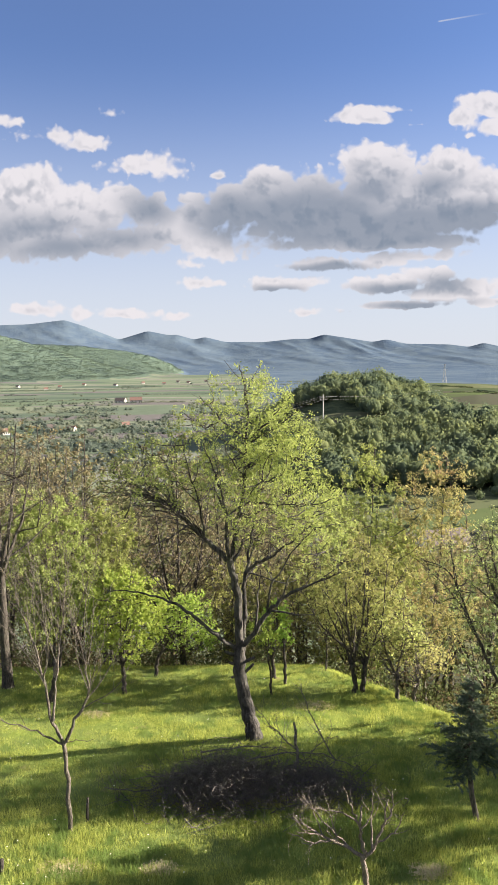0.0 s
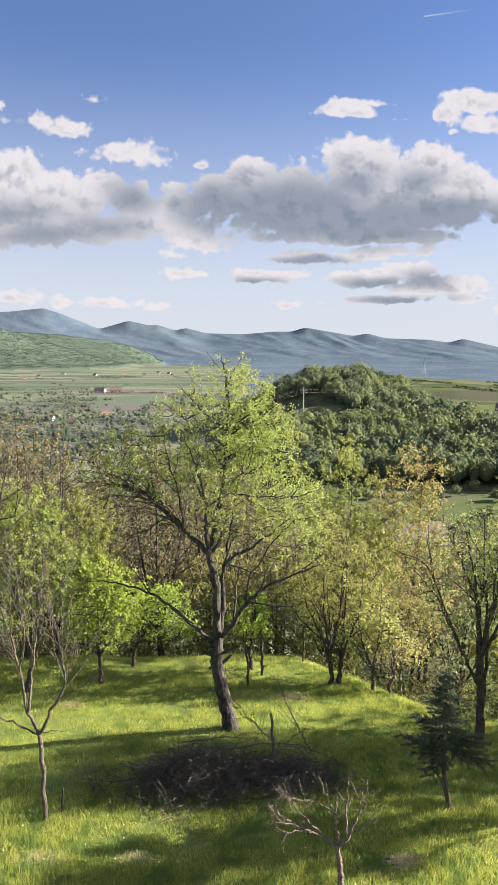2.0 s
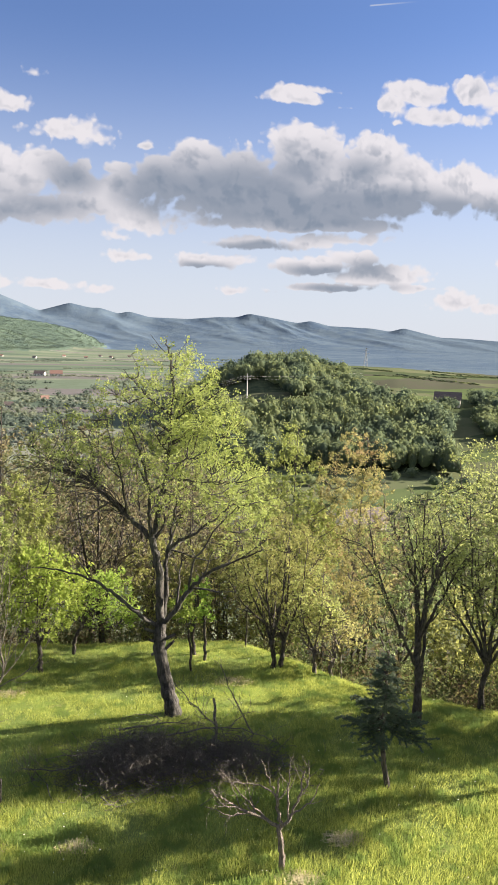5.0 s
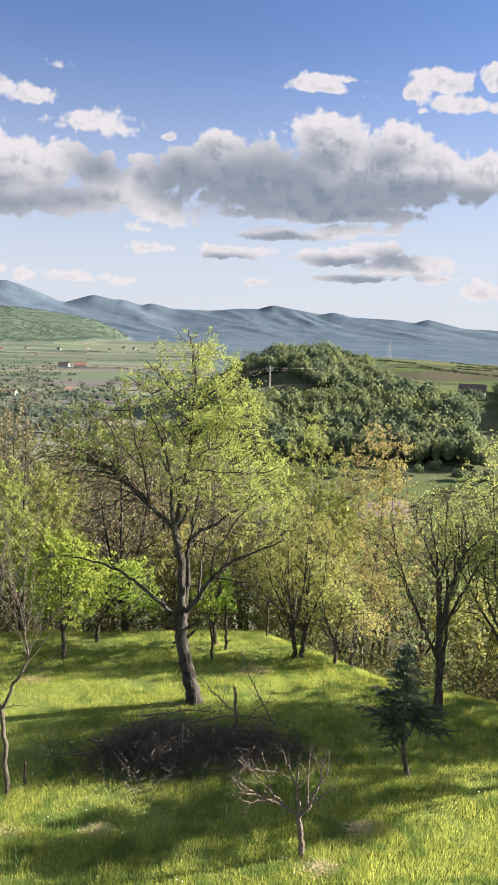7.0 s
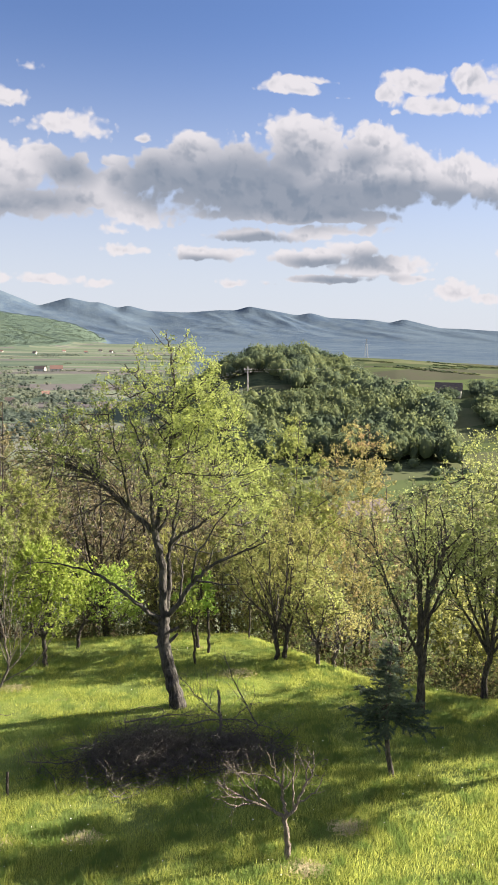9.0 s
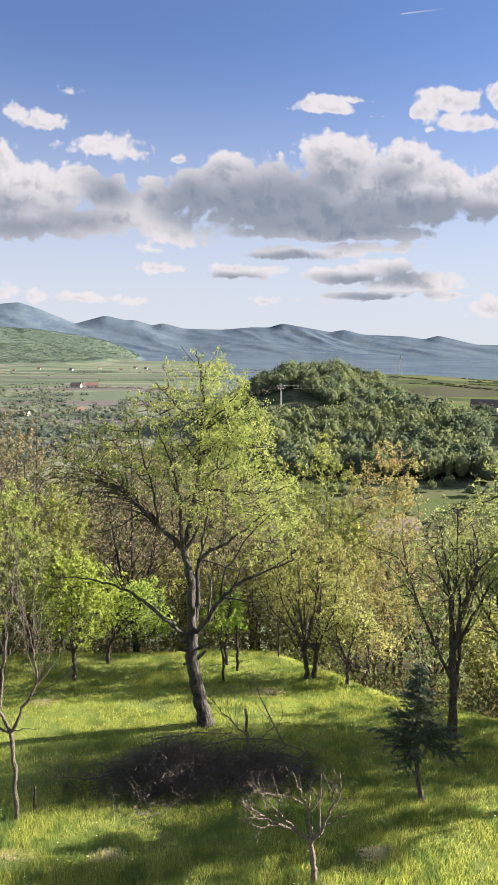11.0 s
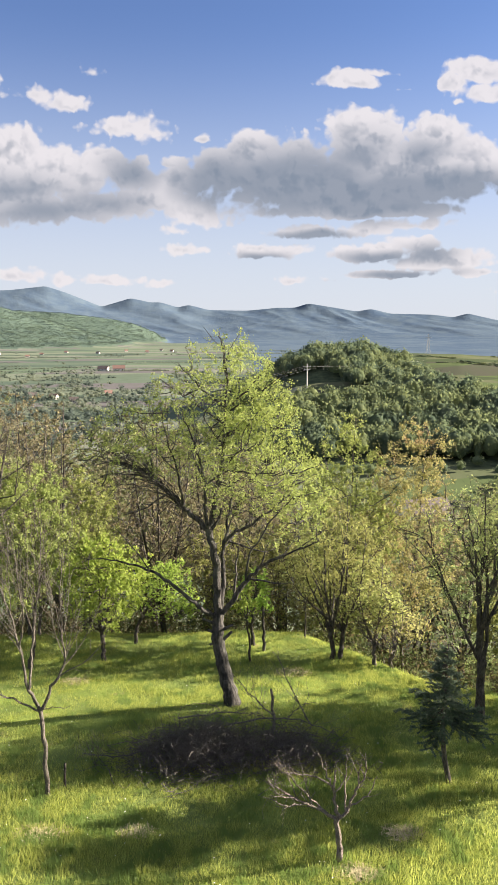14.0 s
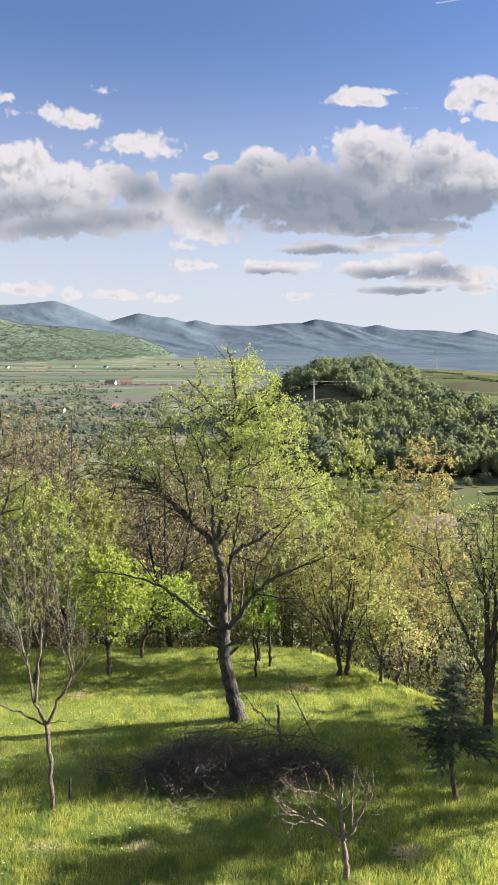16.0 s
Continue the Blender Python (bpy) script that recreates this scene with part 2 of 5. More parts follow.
def lawn_material():
    m, k = material("lawn_soil_and_turf")
    coord = k.add("ShaderNodeTexCoord")
    fine = k.noise(coord.outputs["Object"], 40.0, 6.0, 0.7)
    wide = k.noise(coord.outputs["Object"], 0.9, 4.0, 0.6)
    dry = k.noise(coord.outputs["Object"], 2.3, 4.0, 0.6)
    colour = k.mix(fine, (0.08, 0.12, 0.035), (0.21, 0.25, 0.075))
    colour = k.mix(k.smooth(wide, 0.40, 0.65), colour, (0.20, 0.25, 0.055))
    colour = k.mix(k.smooth(dry, 0.60, 0.74, 0.0, 0.7), colour, (0.30, 0.25, 0.12))
    face = k.add("ShaderNodeBsdfPrincipled", Roughness=0.9)
    k.link(colour, face.inputs["Base Color"])
    face.inputs["Specular IOR Level"].default_value = 0.1
    k.link(bump(k, fine, 0.6, 0.06), face.inputs["Normal"])
    finish(k, face.outputs[0])
    return m


def field_material(name, stops, long=0.0042, wide=0.024, turn_by=0.12):
    """Strips of meadow, young corn and ploughed soil on the valley's floor and slopes."""
    m, k = material(name)
    coord = k.add("ShaderNodeTexCoord")
    turn = k.add("ShaderNodeMapping")
    turn.inputs["Rotation"].default_value = (0, 0, turn_by)
    turn.inputs["Scale"].default_value = (long, wide, 0.0)
    k.link(coord.outputs["Object"], turn.inputs[0])
    cells = k.add("ShaderNodeTexVoronoi", Scale=1.0, Randomness=0.85)
    k.link(turn.outputs[0], cells.inputs["Vector"])
    pick = k.add("ShaderNodeSeparateColor")
    k.link(cells.outputs["Color"], pick.inputs[0])
    ramp = k.add("ShaderNodeValToRGB")
    ramp.color_ramp.interpolation = "CONSTANT"
    for n, (at, c) in enumerate(stops):
        e = ramp.color_ramp.elements[n] if n < 2 else ramp.color_ramp.elements.new(at)
        e.position, e.color = at, (*c, 1)
    k.link(pick.outputs[0], ramp.inputs[0])
    fine = k.noise(coord.outputs["Object"], 0.12, 5.0, 0.7)
    colour = k.mix(k.smooth(fine, 0.3, 0.7, 0.0, 0.3), ramp.outputs[0], (0.06, 0.09, 0.04))
    face = k.add("ShaderNodeBsdfPrincipled", Roughness=1.0)
    face.inputs["Specular IOR Level"].default_value = 0.0
    k.link(colour, face.inputs["Base Color"])
    finish(k, face.outputs[0])
    return m


def woodland_material(name, low, high, scale, depth):
    """Closed canopy seen from kilometres away."""
    m, k = material(name)
    coord = k.add("ShaderNodeTexCoord")
    fine = k.noise(coord.outputs["Object"], scale, 7.0, 0.7)
    wide = k.noise(coord.outputs["Object"], scale * 0.09, 5.0, 0.6)
    colour = k.mix(k.smooth(fine, 0.38, 0.62), low, high)
    colour = k.mix(k.smooth(wide, 0.40, 0.66, 0.0, 0.7), colour, high)
    face = k.add("ShaderNodeBsdfPrincipled", Roughness=1.0)
    face.inputs["Specular IOR Level"].default_value = 0.0
    k.link(colour, face.inputs["Base Color"])
    k.link(bump(k, fine, 1.0, depth), face.inputs["Normal"])
    finish(k, face.outputs[0])
    return m


LAWN = lawn_material()
# Valley strips in greyed tones: distance haze is mixed into each colour.
HAZED_FIELDS = field_material("hazed_valley_fields", [(0, (.115, .142, .110)), (.2, (.165, .185, .14)), (.42, (.085, .112, .092)), (.56, (.18, .184, .158)), (.72, (.135, .122, .130)), (.86, (.12, .152, .108))], 0.0042, 0.017)
SLOPE_FIELDS = field_material("slope_fields", [(0, (.085, .102, .055)), (.2, (.110, .122, .070)), (.42, (.065, .080, .045)), (.56, (.120, .126, .075)), (.72, (.080, .078, .060)), (.86, (.095, .120, .055))], 0.011, 0.06, -0.25)
# Hillside canopy: green greyed and blued, with distance haze in the colour.
HAZED_HILL_WOOD = woodland_material("hazed_hill_woodland", (0.075, 0.106, 0.092), (0.100, 0.136, 0.104), 0.05, 8.0)
# Far mountains: distance haze is put into the base colour as slate blue.
HAZED_FAR_WOOD = woodland_material("hazed_mountain_woodland", (0.066, 0.096, 0.143), (0.094, 0.126, 0.163), 0.010, 6.0)
WOOD_FLOOR = woodland_material("woodland_floor", (0.05, 0.065, 0.04), (0.09, 0.11, 0.06), 0.2, 1.0)
BARK = bark_material("grey_brown_bark", (0.030, 0.026, 0.022), (0.15, 0.125, 0.10), 9.0)
BARK_PEAR = bark_material("cracked_pear_bark", (0.016, 0.0145, 0.013), (0.088, 0.078, 0.071), 7.0)
BARK_DARK = bark_material("dark_bark", (0.018, 0.015, 0.013), (0.085, 0.070, 0.058))
TWIG = bark_material("bare_twigs", (0.06, 0.05, 0.042), (0.20, 0.17, 0.14), 20)
DEAD = bark_material("weathered_dead_wood", (0.13, 0.10, 0.086), (0.32, 0.262, 0.228), 25)
BRUSH = bark_material("cut_brushwood", (0.05, 0.046, 0.041), (0.25, 0.222, 0.20), 25)
LEAF_PEAR = leaf_material("pear_leaves", (0.215, 0.258, 0.082), (0.39, 0.425, 0.142), 0.52)
LEAF_LIME = leaf_material("lime_leaves", (0.195, 0.228, 0.075), (0.345, 0.37, 0.128), 0.54)
LEAF_FRESH = leaf_material("fresh_leaves", (0.215, 0.325, 0.062), (0.375, 0.475, 0.115), 0.55)
LEAF_OLIVE = leaf_material("olive_leaves", (0.22, 0.242, 0.09), (0.385, 0.395, 0.152), 0.58)
LEAF_BRONZE = leaf_material("bronze_leaves", (0.25, 0.252, 0.105), (0.41, 0.39, 0.165), 0.54, young=(0.345, 0.275, 0.145), patches=(1.1, 0.50, 0.66))
LEAF_PALE = leaf_material("pale_leaves", (0.225, 0.285, 0.11), (0.375, 0.43, 0.17), 0.6)
WOOD_OLIVE = leaf_material("dull_olive_leaves", (0.14, 0.16, 0.08), (0.25, 0.262, 0.132), 0.5)
WOOD_BRONZE = leaf_material("dull_bronze_leaves", (0.16, 0.16, 0.088), (0.26, 0.245, 0.132), 0.5, young=(0.24, 0.19, 0.12))
WOOD_PALE = leaf_material("dull_pale_leaves", (0.155, 0.205, 0.10), (0.265, 0.315, 0.155), 0.5)
BUDS = leaf_material("budding_leaves", (0.155, 0.135, 0.085), (0.235, 0.21, 0.12), 0.4)
NEEDLES = leaf_material("spruce_needles", (0.068, 0.098, 0.072), (0.15, 0.19, 0.13), 0.35)
GRASS = leaf_material("grass_blades", (0.215, 0.258, 0.067), (0.485, 0.503, 0.145), 0.55, young=(0.18, 0.245, 0.072), patches=(2.6, 0.48, 0.60))
KNOLL_LEAF = leaf_material("knoll_leaves", (0.150, 0.192, 0.115), (0.235, 0.272, 0.128), 0.55, 1.0, young=(0.105, 0.142, 0.10), shine=0.0, patches=(0.045, 0.42, 0.60))
# Hillside leaves hold the same painted haze in their grey-green.
HAZED_HILL_LEAF = leaf_material("hazed_hillside_leaves", (0.098, 0.130, 0.112), (0.138, 0.175, 0.126), 0.5, 1.0, young=(0.075, 0.104, 0.102), shine=0.0, patches=(0.016, 0.44, 0.58))
# Valley leaves paled and greyed, haze painted into the leaf colour.
HAZED_VALLEY_LEAF = leaf_material("hazed_valley_leaves", (0.175, 0.205, 0.165), (0.22, 0.245, 0.18), 0.6, 1.0, young=(0.11, 0.138, 0.125), shine=0.0, patches=(0.02, 0.42, 0.60))
SHRUB_LEAF = leaf_material("undergrowth_leaves", (0.060, 0.078, 0.036), (0.125, 0.145, 0.062), 0.45, 0.9, young=(0.10, 0.075, 0.048), shine=0.05)


# ---- mesh helpers ----
def mesh_of(name, verts, faces, mats, smooth=False, index=None):
    """A mesh from arrays: vertices n x 3, and faces m x 3 or m x 4."""
    verts, faces = np.asarray(verts, np.float32), np.asarray(faces, np.int32)
    me = bpy.data.meshes.new(name)
    me.vertices.add(len(verts))
    me.vertices.foreach_set("co", verts.ravel())
    me.loops.add(faces.size)
    me.loops.foreach_set("vertex_index", faces.ravel())
    me.polygons.add(len(faces))
    me.polygons.foreach_set("loop_start", np.arange(0, faces.size, faces.shape[1], dtype=np.int32))
    if index is not None:
        me.polygons.foreach_set("material_index", np.asarray(index, np.int32))
    for m in mats if isinstance(mats, (list, tuple)) else [mats]:
        me.materials.append(m)
    me.update(calc_edges=True)
    if smooth:
        me.polygons.foreach_set("use_smooth", np.ones(len(faces), bool))
    return me


def thing(name, at, label, category, group="", kind="", turn=0.0, size=1.0):
    ob = new(name)
    ob.empty_display_size = 0.2
    ob.matrix_basis = pose(*at, 0, 0, turn) @ Matrix.Diagonal((size, size, size, 1))
    return tagged(ob, label, category, group, kind)


def part(name, me, parent, label="", kind=""):
    ob = new(name, me)
    ob.parent = parent
    return tagged(ob, label, kind=kind)


def tube_mesh(name, tubes, mat):
    """Tapered round limbs. Each tube: points n x 3, radii n, number of sides."""
    vs, fs, base = [], [], 0
    for pts, radii, sides in tubes:
        pts = np.asarray(pts, float)
        n = len(pts)
        along = np.gradient(pts, axis=0)
        along /= np.linalg.norm(along, axis=1, keepdims=True) + 1e-9
        ref = np.array((0.31, 0.95, 0.05)) if abs(along[0][2]) > 0.6 else np.array((0.1, 0.1, 0.99))
        a = np.cross(along, ref)
        a /= np.linalg.norm(a, axis=1, keepdims=True) + 1e-9
        b = np.cross(along, a)
        ang = np.arange(sides) / sides * 2 * np.pi
        ring = a[:, None] * np.cos(ang)[None, :, None] + b[:, None] * np.sin(ang)[None, :, None]
        vs.append((pts[:, None] + ring * np.asarray(radii)[:, None, None]).reshape(-1, 3))
        i, j = np.meshgrid(np.arange(n - 1), np.arange(sides), indexing="ij")
        j2 = (j + 1) % sides
        fs.append(np.stack([i * sides + j, i * sides + j2, (i + 1) * sides + j2, (i + 1) * sides + j], -1).reshape(-1, 4) + base)
        base += n * sides
    return mesh_of(name, np.concatenate(vs), np.concatenate(fs), mat, smooth=True)


def leaf_mesh(name, at, size, mat, rng, wide=0.62, droop=0.0, up=0.35):
    """One folded blade for each place in at."""
    n = len(at)
    axis = rng.normal(size=(n, 3))
    axis[:, 2] -= droop
    axis /= np.linalg.norm(axis, axis=1, keepdims=True)
    nor = rng.normal(size=(n, 3)) + np.array((0, 0, up))
    side = np.cross(axis, nor)
    side /= np.linalg.norm(side, axis=1, keepdims=True) + 1e-9
    nor = np.cross(side, axis)
    s = (size * rng.uniform(0.6, 1.3, n))[:, None]
    v = np.stack([at, at + axis * s * 0.5 + side * s * wide / 2 + nor * s * 0.12, at + axis * s, at + axis * s * 0.5 - side * s * wide / 2 + nor * s * 0.12], 1)
    return mesh_of(name, v.reshape(-1, 3), np.arange(4 * n).reshape(-1, 4), mat)


def unit(v):
    return v / (np.linalg.norm(v) + 1e-9)


class Grower:
    """Grows limbs, boughs and twigs inside an egg-shaped crown."""

    def __init__(self, seed, centre, reach, wander=0.16, lift=0.05, levels=3, ratio=0.52, per_metre=(2.6, 4.5, 7.0), spread=(42, 62), thin=0.62, coarse=False):
        self.rng = np.random.default_rng(seed)
        self.centre, self.reach = np.array(centre, float), np.array(reach, float)
        self.wander, self.lift, self.levels, self.ratio = wander, lift, levels, ratio
        self.per_metre, self.spread, self.thin = per_metre, spread, thin
        self.coarse = coarse
        self.tubes, self.twigs, self.main = [], [], []

    def inside(self, p):
        return (((p - self.centre) / self.reach) ** 2).sum() < 1.0

    def limb(self, points, r0, r1, level=0, bare=0.35):
        """A limb through given points, smoothed, with its boughs."""
        pts = np.array(points, float)
        t = np.linspace(0, len(pts) - 1, (2 if self.coarse else 5) * (len(pts) - 1) + 1)
        fine = np.stack([np.interp(t, np.arange(len(pts)), pts[:, c]) for c in range(3)], 1)
        for _ in range(2):
            fine[1:-1] = (fine[:-2] + 2 * fine[1:-1] + fine[2:]) / 4
        fine[1:-1] += self.rng.normal(size=fine[1:-1].shape) * 0.012
        radii = np.linspace(r0, r1, len(fine))
        if r0 > 0.04:
            radii = radii * (1 + self.rng.normal(size=len(fine)) * 0.05)
            if fine[0][2] < 0:
                radii[:4] *= (1.45, 1.22, 1.1, 1.03)[: len(radii[:4])]
        self.main.append(len(self.tubes))
        self.tubes.append((fine, radii, (5 if self.coarse else 9) if r0 > 0.05 else (4 if self.coarse else 6)))
        self.boughs(fine, r0, r1, level, bare)

    def boughs(self, pts, r0, r1, level, bare):
        if level >= self.levels:
            self.twigs.append(pts)
            return
        rng = self.rng
        length = np.linalg.norm(np.diff(pts, axis=0), axis=1).sum()
        count = max(1, rng.poisson(length * (1 - bare) * self.per_metre[level]))
        turn = rng.uniform(0, 6.28)
        for n in range(count):
            f = bare + (1 - bare) * (n + rng.uniform(0.2, 0.8)) / count
            i = min(int(f * (len(pts) - 1)), len(pts) - 2)
            at, ahead = pts[i] + (pts[i + 1] - pts[i]) * (f * (len(pts) - 1) - i), unit(pts[i + 1] - pts[i])
            turn += 2.4 + rng.normal() * 0.4
            a = unit(np.cross(ahead, (0.3, 0.2, 0.93) if abs(ahead[2]) < 0.9 else (1, 0, 0)))
            b = np.cross(ahead, a)
            tilt = radians(rng.uniform(*self.spread))
            way = ahead * math.cos(tilt) + (a * math.cos(turn) + b * math.sin(turn)) * math.sin(tilt)
            ln = length * self.ratio * rng.uniform(0.65, 1.2) * (1.1 - 0.45 * f)
            ln = max(ln, 0.18)
            self.grow(at, way, ln, max(0.0022, (r0 + (r1 - r0) * f) * self.thin), level + 1)

    def grow(self, at, way, length, r0, level, bare=0.15):
        rng = self.rng
        n = 6 if level < self.levels else 4
        step, p, pts = length / n, np.array(at, float), [np.array(at, float)]
        way = unit(np.array(way, float))
        for _ in range(n):
            way = unit(way + rng.normal(size=3) * self.wander + np.array((0, 0, self.lift)))
            p = p + way * step
            if level > 0 and not self.inside(p):
                break
            pts.append(p)
        if len(pts) < 3:
            return
        pts = np.array(pts)
        r1 = max(0.0016, r0 * 0.35)
        self.tubes.append((pts, np.linspace(r0, r1, len(pts)), 3 if self.coarse else 6 if r0 > 0.02 else 4 if r0 > 0.008 else 3))
        self.boughs(pts, r0, r1, level, bare)

    def lobe_points(self, n, lobes, shell=0.45):
        share = np.array([l[3] * l[4] * l[5] for l in lobes]) ** 0.8
        pick = self.rng.choice(len(lobes), n, p=share / share.sum())
        w = self.rng.normal(size=(n, 3))
        w /= np.linalg.norm(w, axis=1, keepdims=True)
        w *= (self.rng.uniform(0, 1, n) ** shell)[:, None]
        L = np.array(lobes, float)[pick]
        return L[:, :3] + w * L[:, 3:]

    def fill(self, lobes, boughs, twigs, bow=0.12):
        """Boughs, then twigs, that reach out from the nearest wood to places all over the crown's lobes."""
        rng = self.rng
        for count, thick, sides, keep in ((boughs, 0.011, 4, False), (twigs, 0.0032, 3, True)):
            wood = np.concatenate([t[0][1:] for t in self.tubes if t[0][-1][2] > 0.3])
            root = wood[:, 2].min()
            goal = self.lobe_points(count, lobes)
            near = []
            for p in goal:
                d = wood - p
                cost = np.sqrt((d * d).sum(1)) + 0.9 * np.maximum(d[:, 2] + 0.05, 0)
                near.append(int(cost.argmin()))
            for p, i in zip(goal, near):
                s = wood[i]
                span = p - s
                ln = np.linalg.norm(span)
                if ln < 0.08:
                    continue
                n = (4 if keep else 6) if not self.coarse else (3 if keep else 4)
                t = np.linspace(0, 1, n)[:, None]
                sag = rng.normal(size=3) * bow * ln + np.array((0, 0, -0.10 * ln))
                pts = s + span * t + sag * (4 * t * (1 - t))
                pts[1:] += rng.normal(size=(n - 1, 3)) * 0.02 * min(ln, 1)
                r = thick * (0.6 + 0.9 * min(ln, 1.5))
                self.tubes.append((pts, np.linspace(r, r * 0.35, n), 3 if self.coarse else sides))
                self.twigs.append(pts[1:] if keep else pts[n // 2:])

    def leaf_places(self, per_twig, scatter):
        out = []
        for pts in self.twigs:
            tufts = self.rng.poisson(per_twig / 3.0)
            t = np.repeat(self.rng.uniform(0.1, 1, tufts), 3) * (len(pts) - 1)
            at = np.stack([np.interp(t, np.arange(len(pts)), pts[:, c]) for c in range(3)], 1)
            out.append(at + self.rng.normal(size=at.shape) * scatter)
        return np.concatenate(out)


def tree_from(g, name, at, label, leaf, bark=None, leaf_size=0.055, leaves=6000, scatter=0.03, category="tree", group="", turn=0.0, wide=0.62, crown_label="", size=1.0):
    ob = thing(name, at, label, category, group, turn=turn, size=size)
    bark = bark or BARK
    if g.coarse:
        part("trunk", tube_mesh("trunk", g.tubes, bark), ob)
    else:
        rest = []
        for n, t in enumerate(g.tubes):
            if n not in g.main:
                rest.append(t)
            elif t[0][0][2] < 0:
                part("trunk", tube_mesh("trunk", [t], bark), ob)
            else:
                part("limb", tube_mesh("limb", [t], bark), ob)
        if rest:
            part("twigwork", tube_mesh("twigwork", rest, bark), ob, kind="stuff")
    if leaf:
        part("crown", leaf_mesh("crown", g.leaf_places(leaves / max(1, len(g.twigs)), scatter), leaf_size, leaf, g.rng, wide), ob, crown_label)
    return ob


# ---- ground ----
def smax(a, b, k):
    return 0.5 * (a + b + np.sqrt((a - b) ** 2 + k * k))


def lattice(x, y, seed):
    n = np.sin(x * 12.9898 + y * 78.233 + seed * 37.719) * 43758.5453
    return n - np.floor(n)


def value_noise(x, y, seed=0, octaves=4):
    out, amp, tot = 0.0, 1.0, 0.0
    for o in range(octaves):
        xi, yi = np.floor(x), np.floor(y)
        fx, fy = x - xi, y - yi
        fx, fy = fx * fx * (3 - 2 * fx), fy * fy * (3 - 2 * fy)
        a, b = lattice(xi, yi, seed + o), lattice(xi + 1, yi, seed + o)
        c, d = lattice(xi, yi + 1, seed + o), lattice(xi + 1, yi + 1, seed + o)
        out = out + amp * ((a * (1 - fx) + b * fx) * (1 - fy) + (c * (1 - fx) + d * fx) * fy)
        tot, amp, x, y = tot + amp, amp * 0.5, x * 2.03 + 5.1, y * 2.03 + 9.7
    return out / tot - 0.5


RIDGE_U = [-.75, -.44, -.351, -.31, -.259, -.232, -.182, -.141, -.112, -.10, -.075, -.06, -.031, .022, .066, .09, .11, .145, .179, .199, .227, .29, .317, .338, .373, .395, .43, .494, .60, .8]
RIDGE_E = [.040, .052, .055, .0555, .0606, .052, .0324, .0436, .0375, .038, .0306, .034, .0267, .0255, .0291, .029, .0347, .029, .0232, .0266, .020, .018, .0141, .0194, .0117, .0071, .0065, .0029, .006, .004]
HILL_U = [-.75, -.44, -.352, -.273, -.193, -.129, -.10, -.07]
HILL_E = [.045, .052, .0439, .0203, -.0035, -.0207, -.030, -.040]
VALLEY = -57.0
SOFT_U = np.linspace(-0.8, 0.9, 700)
SOFT_E = np.convolve(np.pad(np.interp(SOFT_U, RIDGE_U, RIDGE_E), 2, mode="edge"), np.hanning(7)[1:-1] / np.hanning(7).sum(), mode="valid")

WIDE_E = np.convolve(np.pad(SOFT_E, 45, mode="edge"), np.hanning(93)[1:-1] / np.hanning(93).sum(), mode="valid")
SPUR_U = [-0.4, -0.24, -0.17, -0.137, -0.11, -0.085, -0.06]
SPUR_E = [0.035, 0.026, 0.017, 0.0095, -0.002, -0.018, -0.035]


def crest(x):
    return np.interp(x, [-30, -6, 0, 1.8, 3, 4, 6, 10], [18, 16.9, 16.8, 16.6, 14.8, 13.4, 11.8, 9.4])


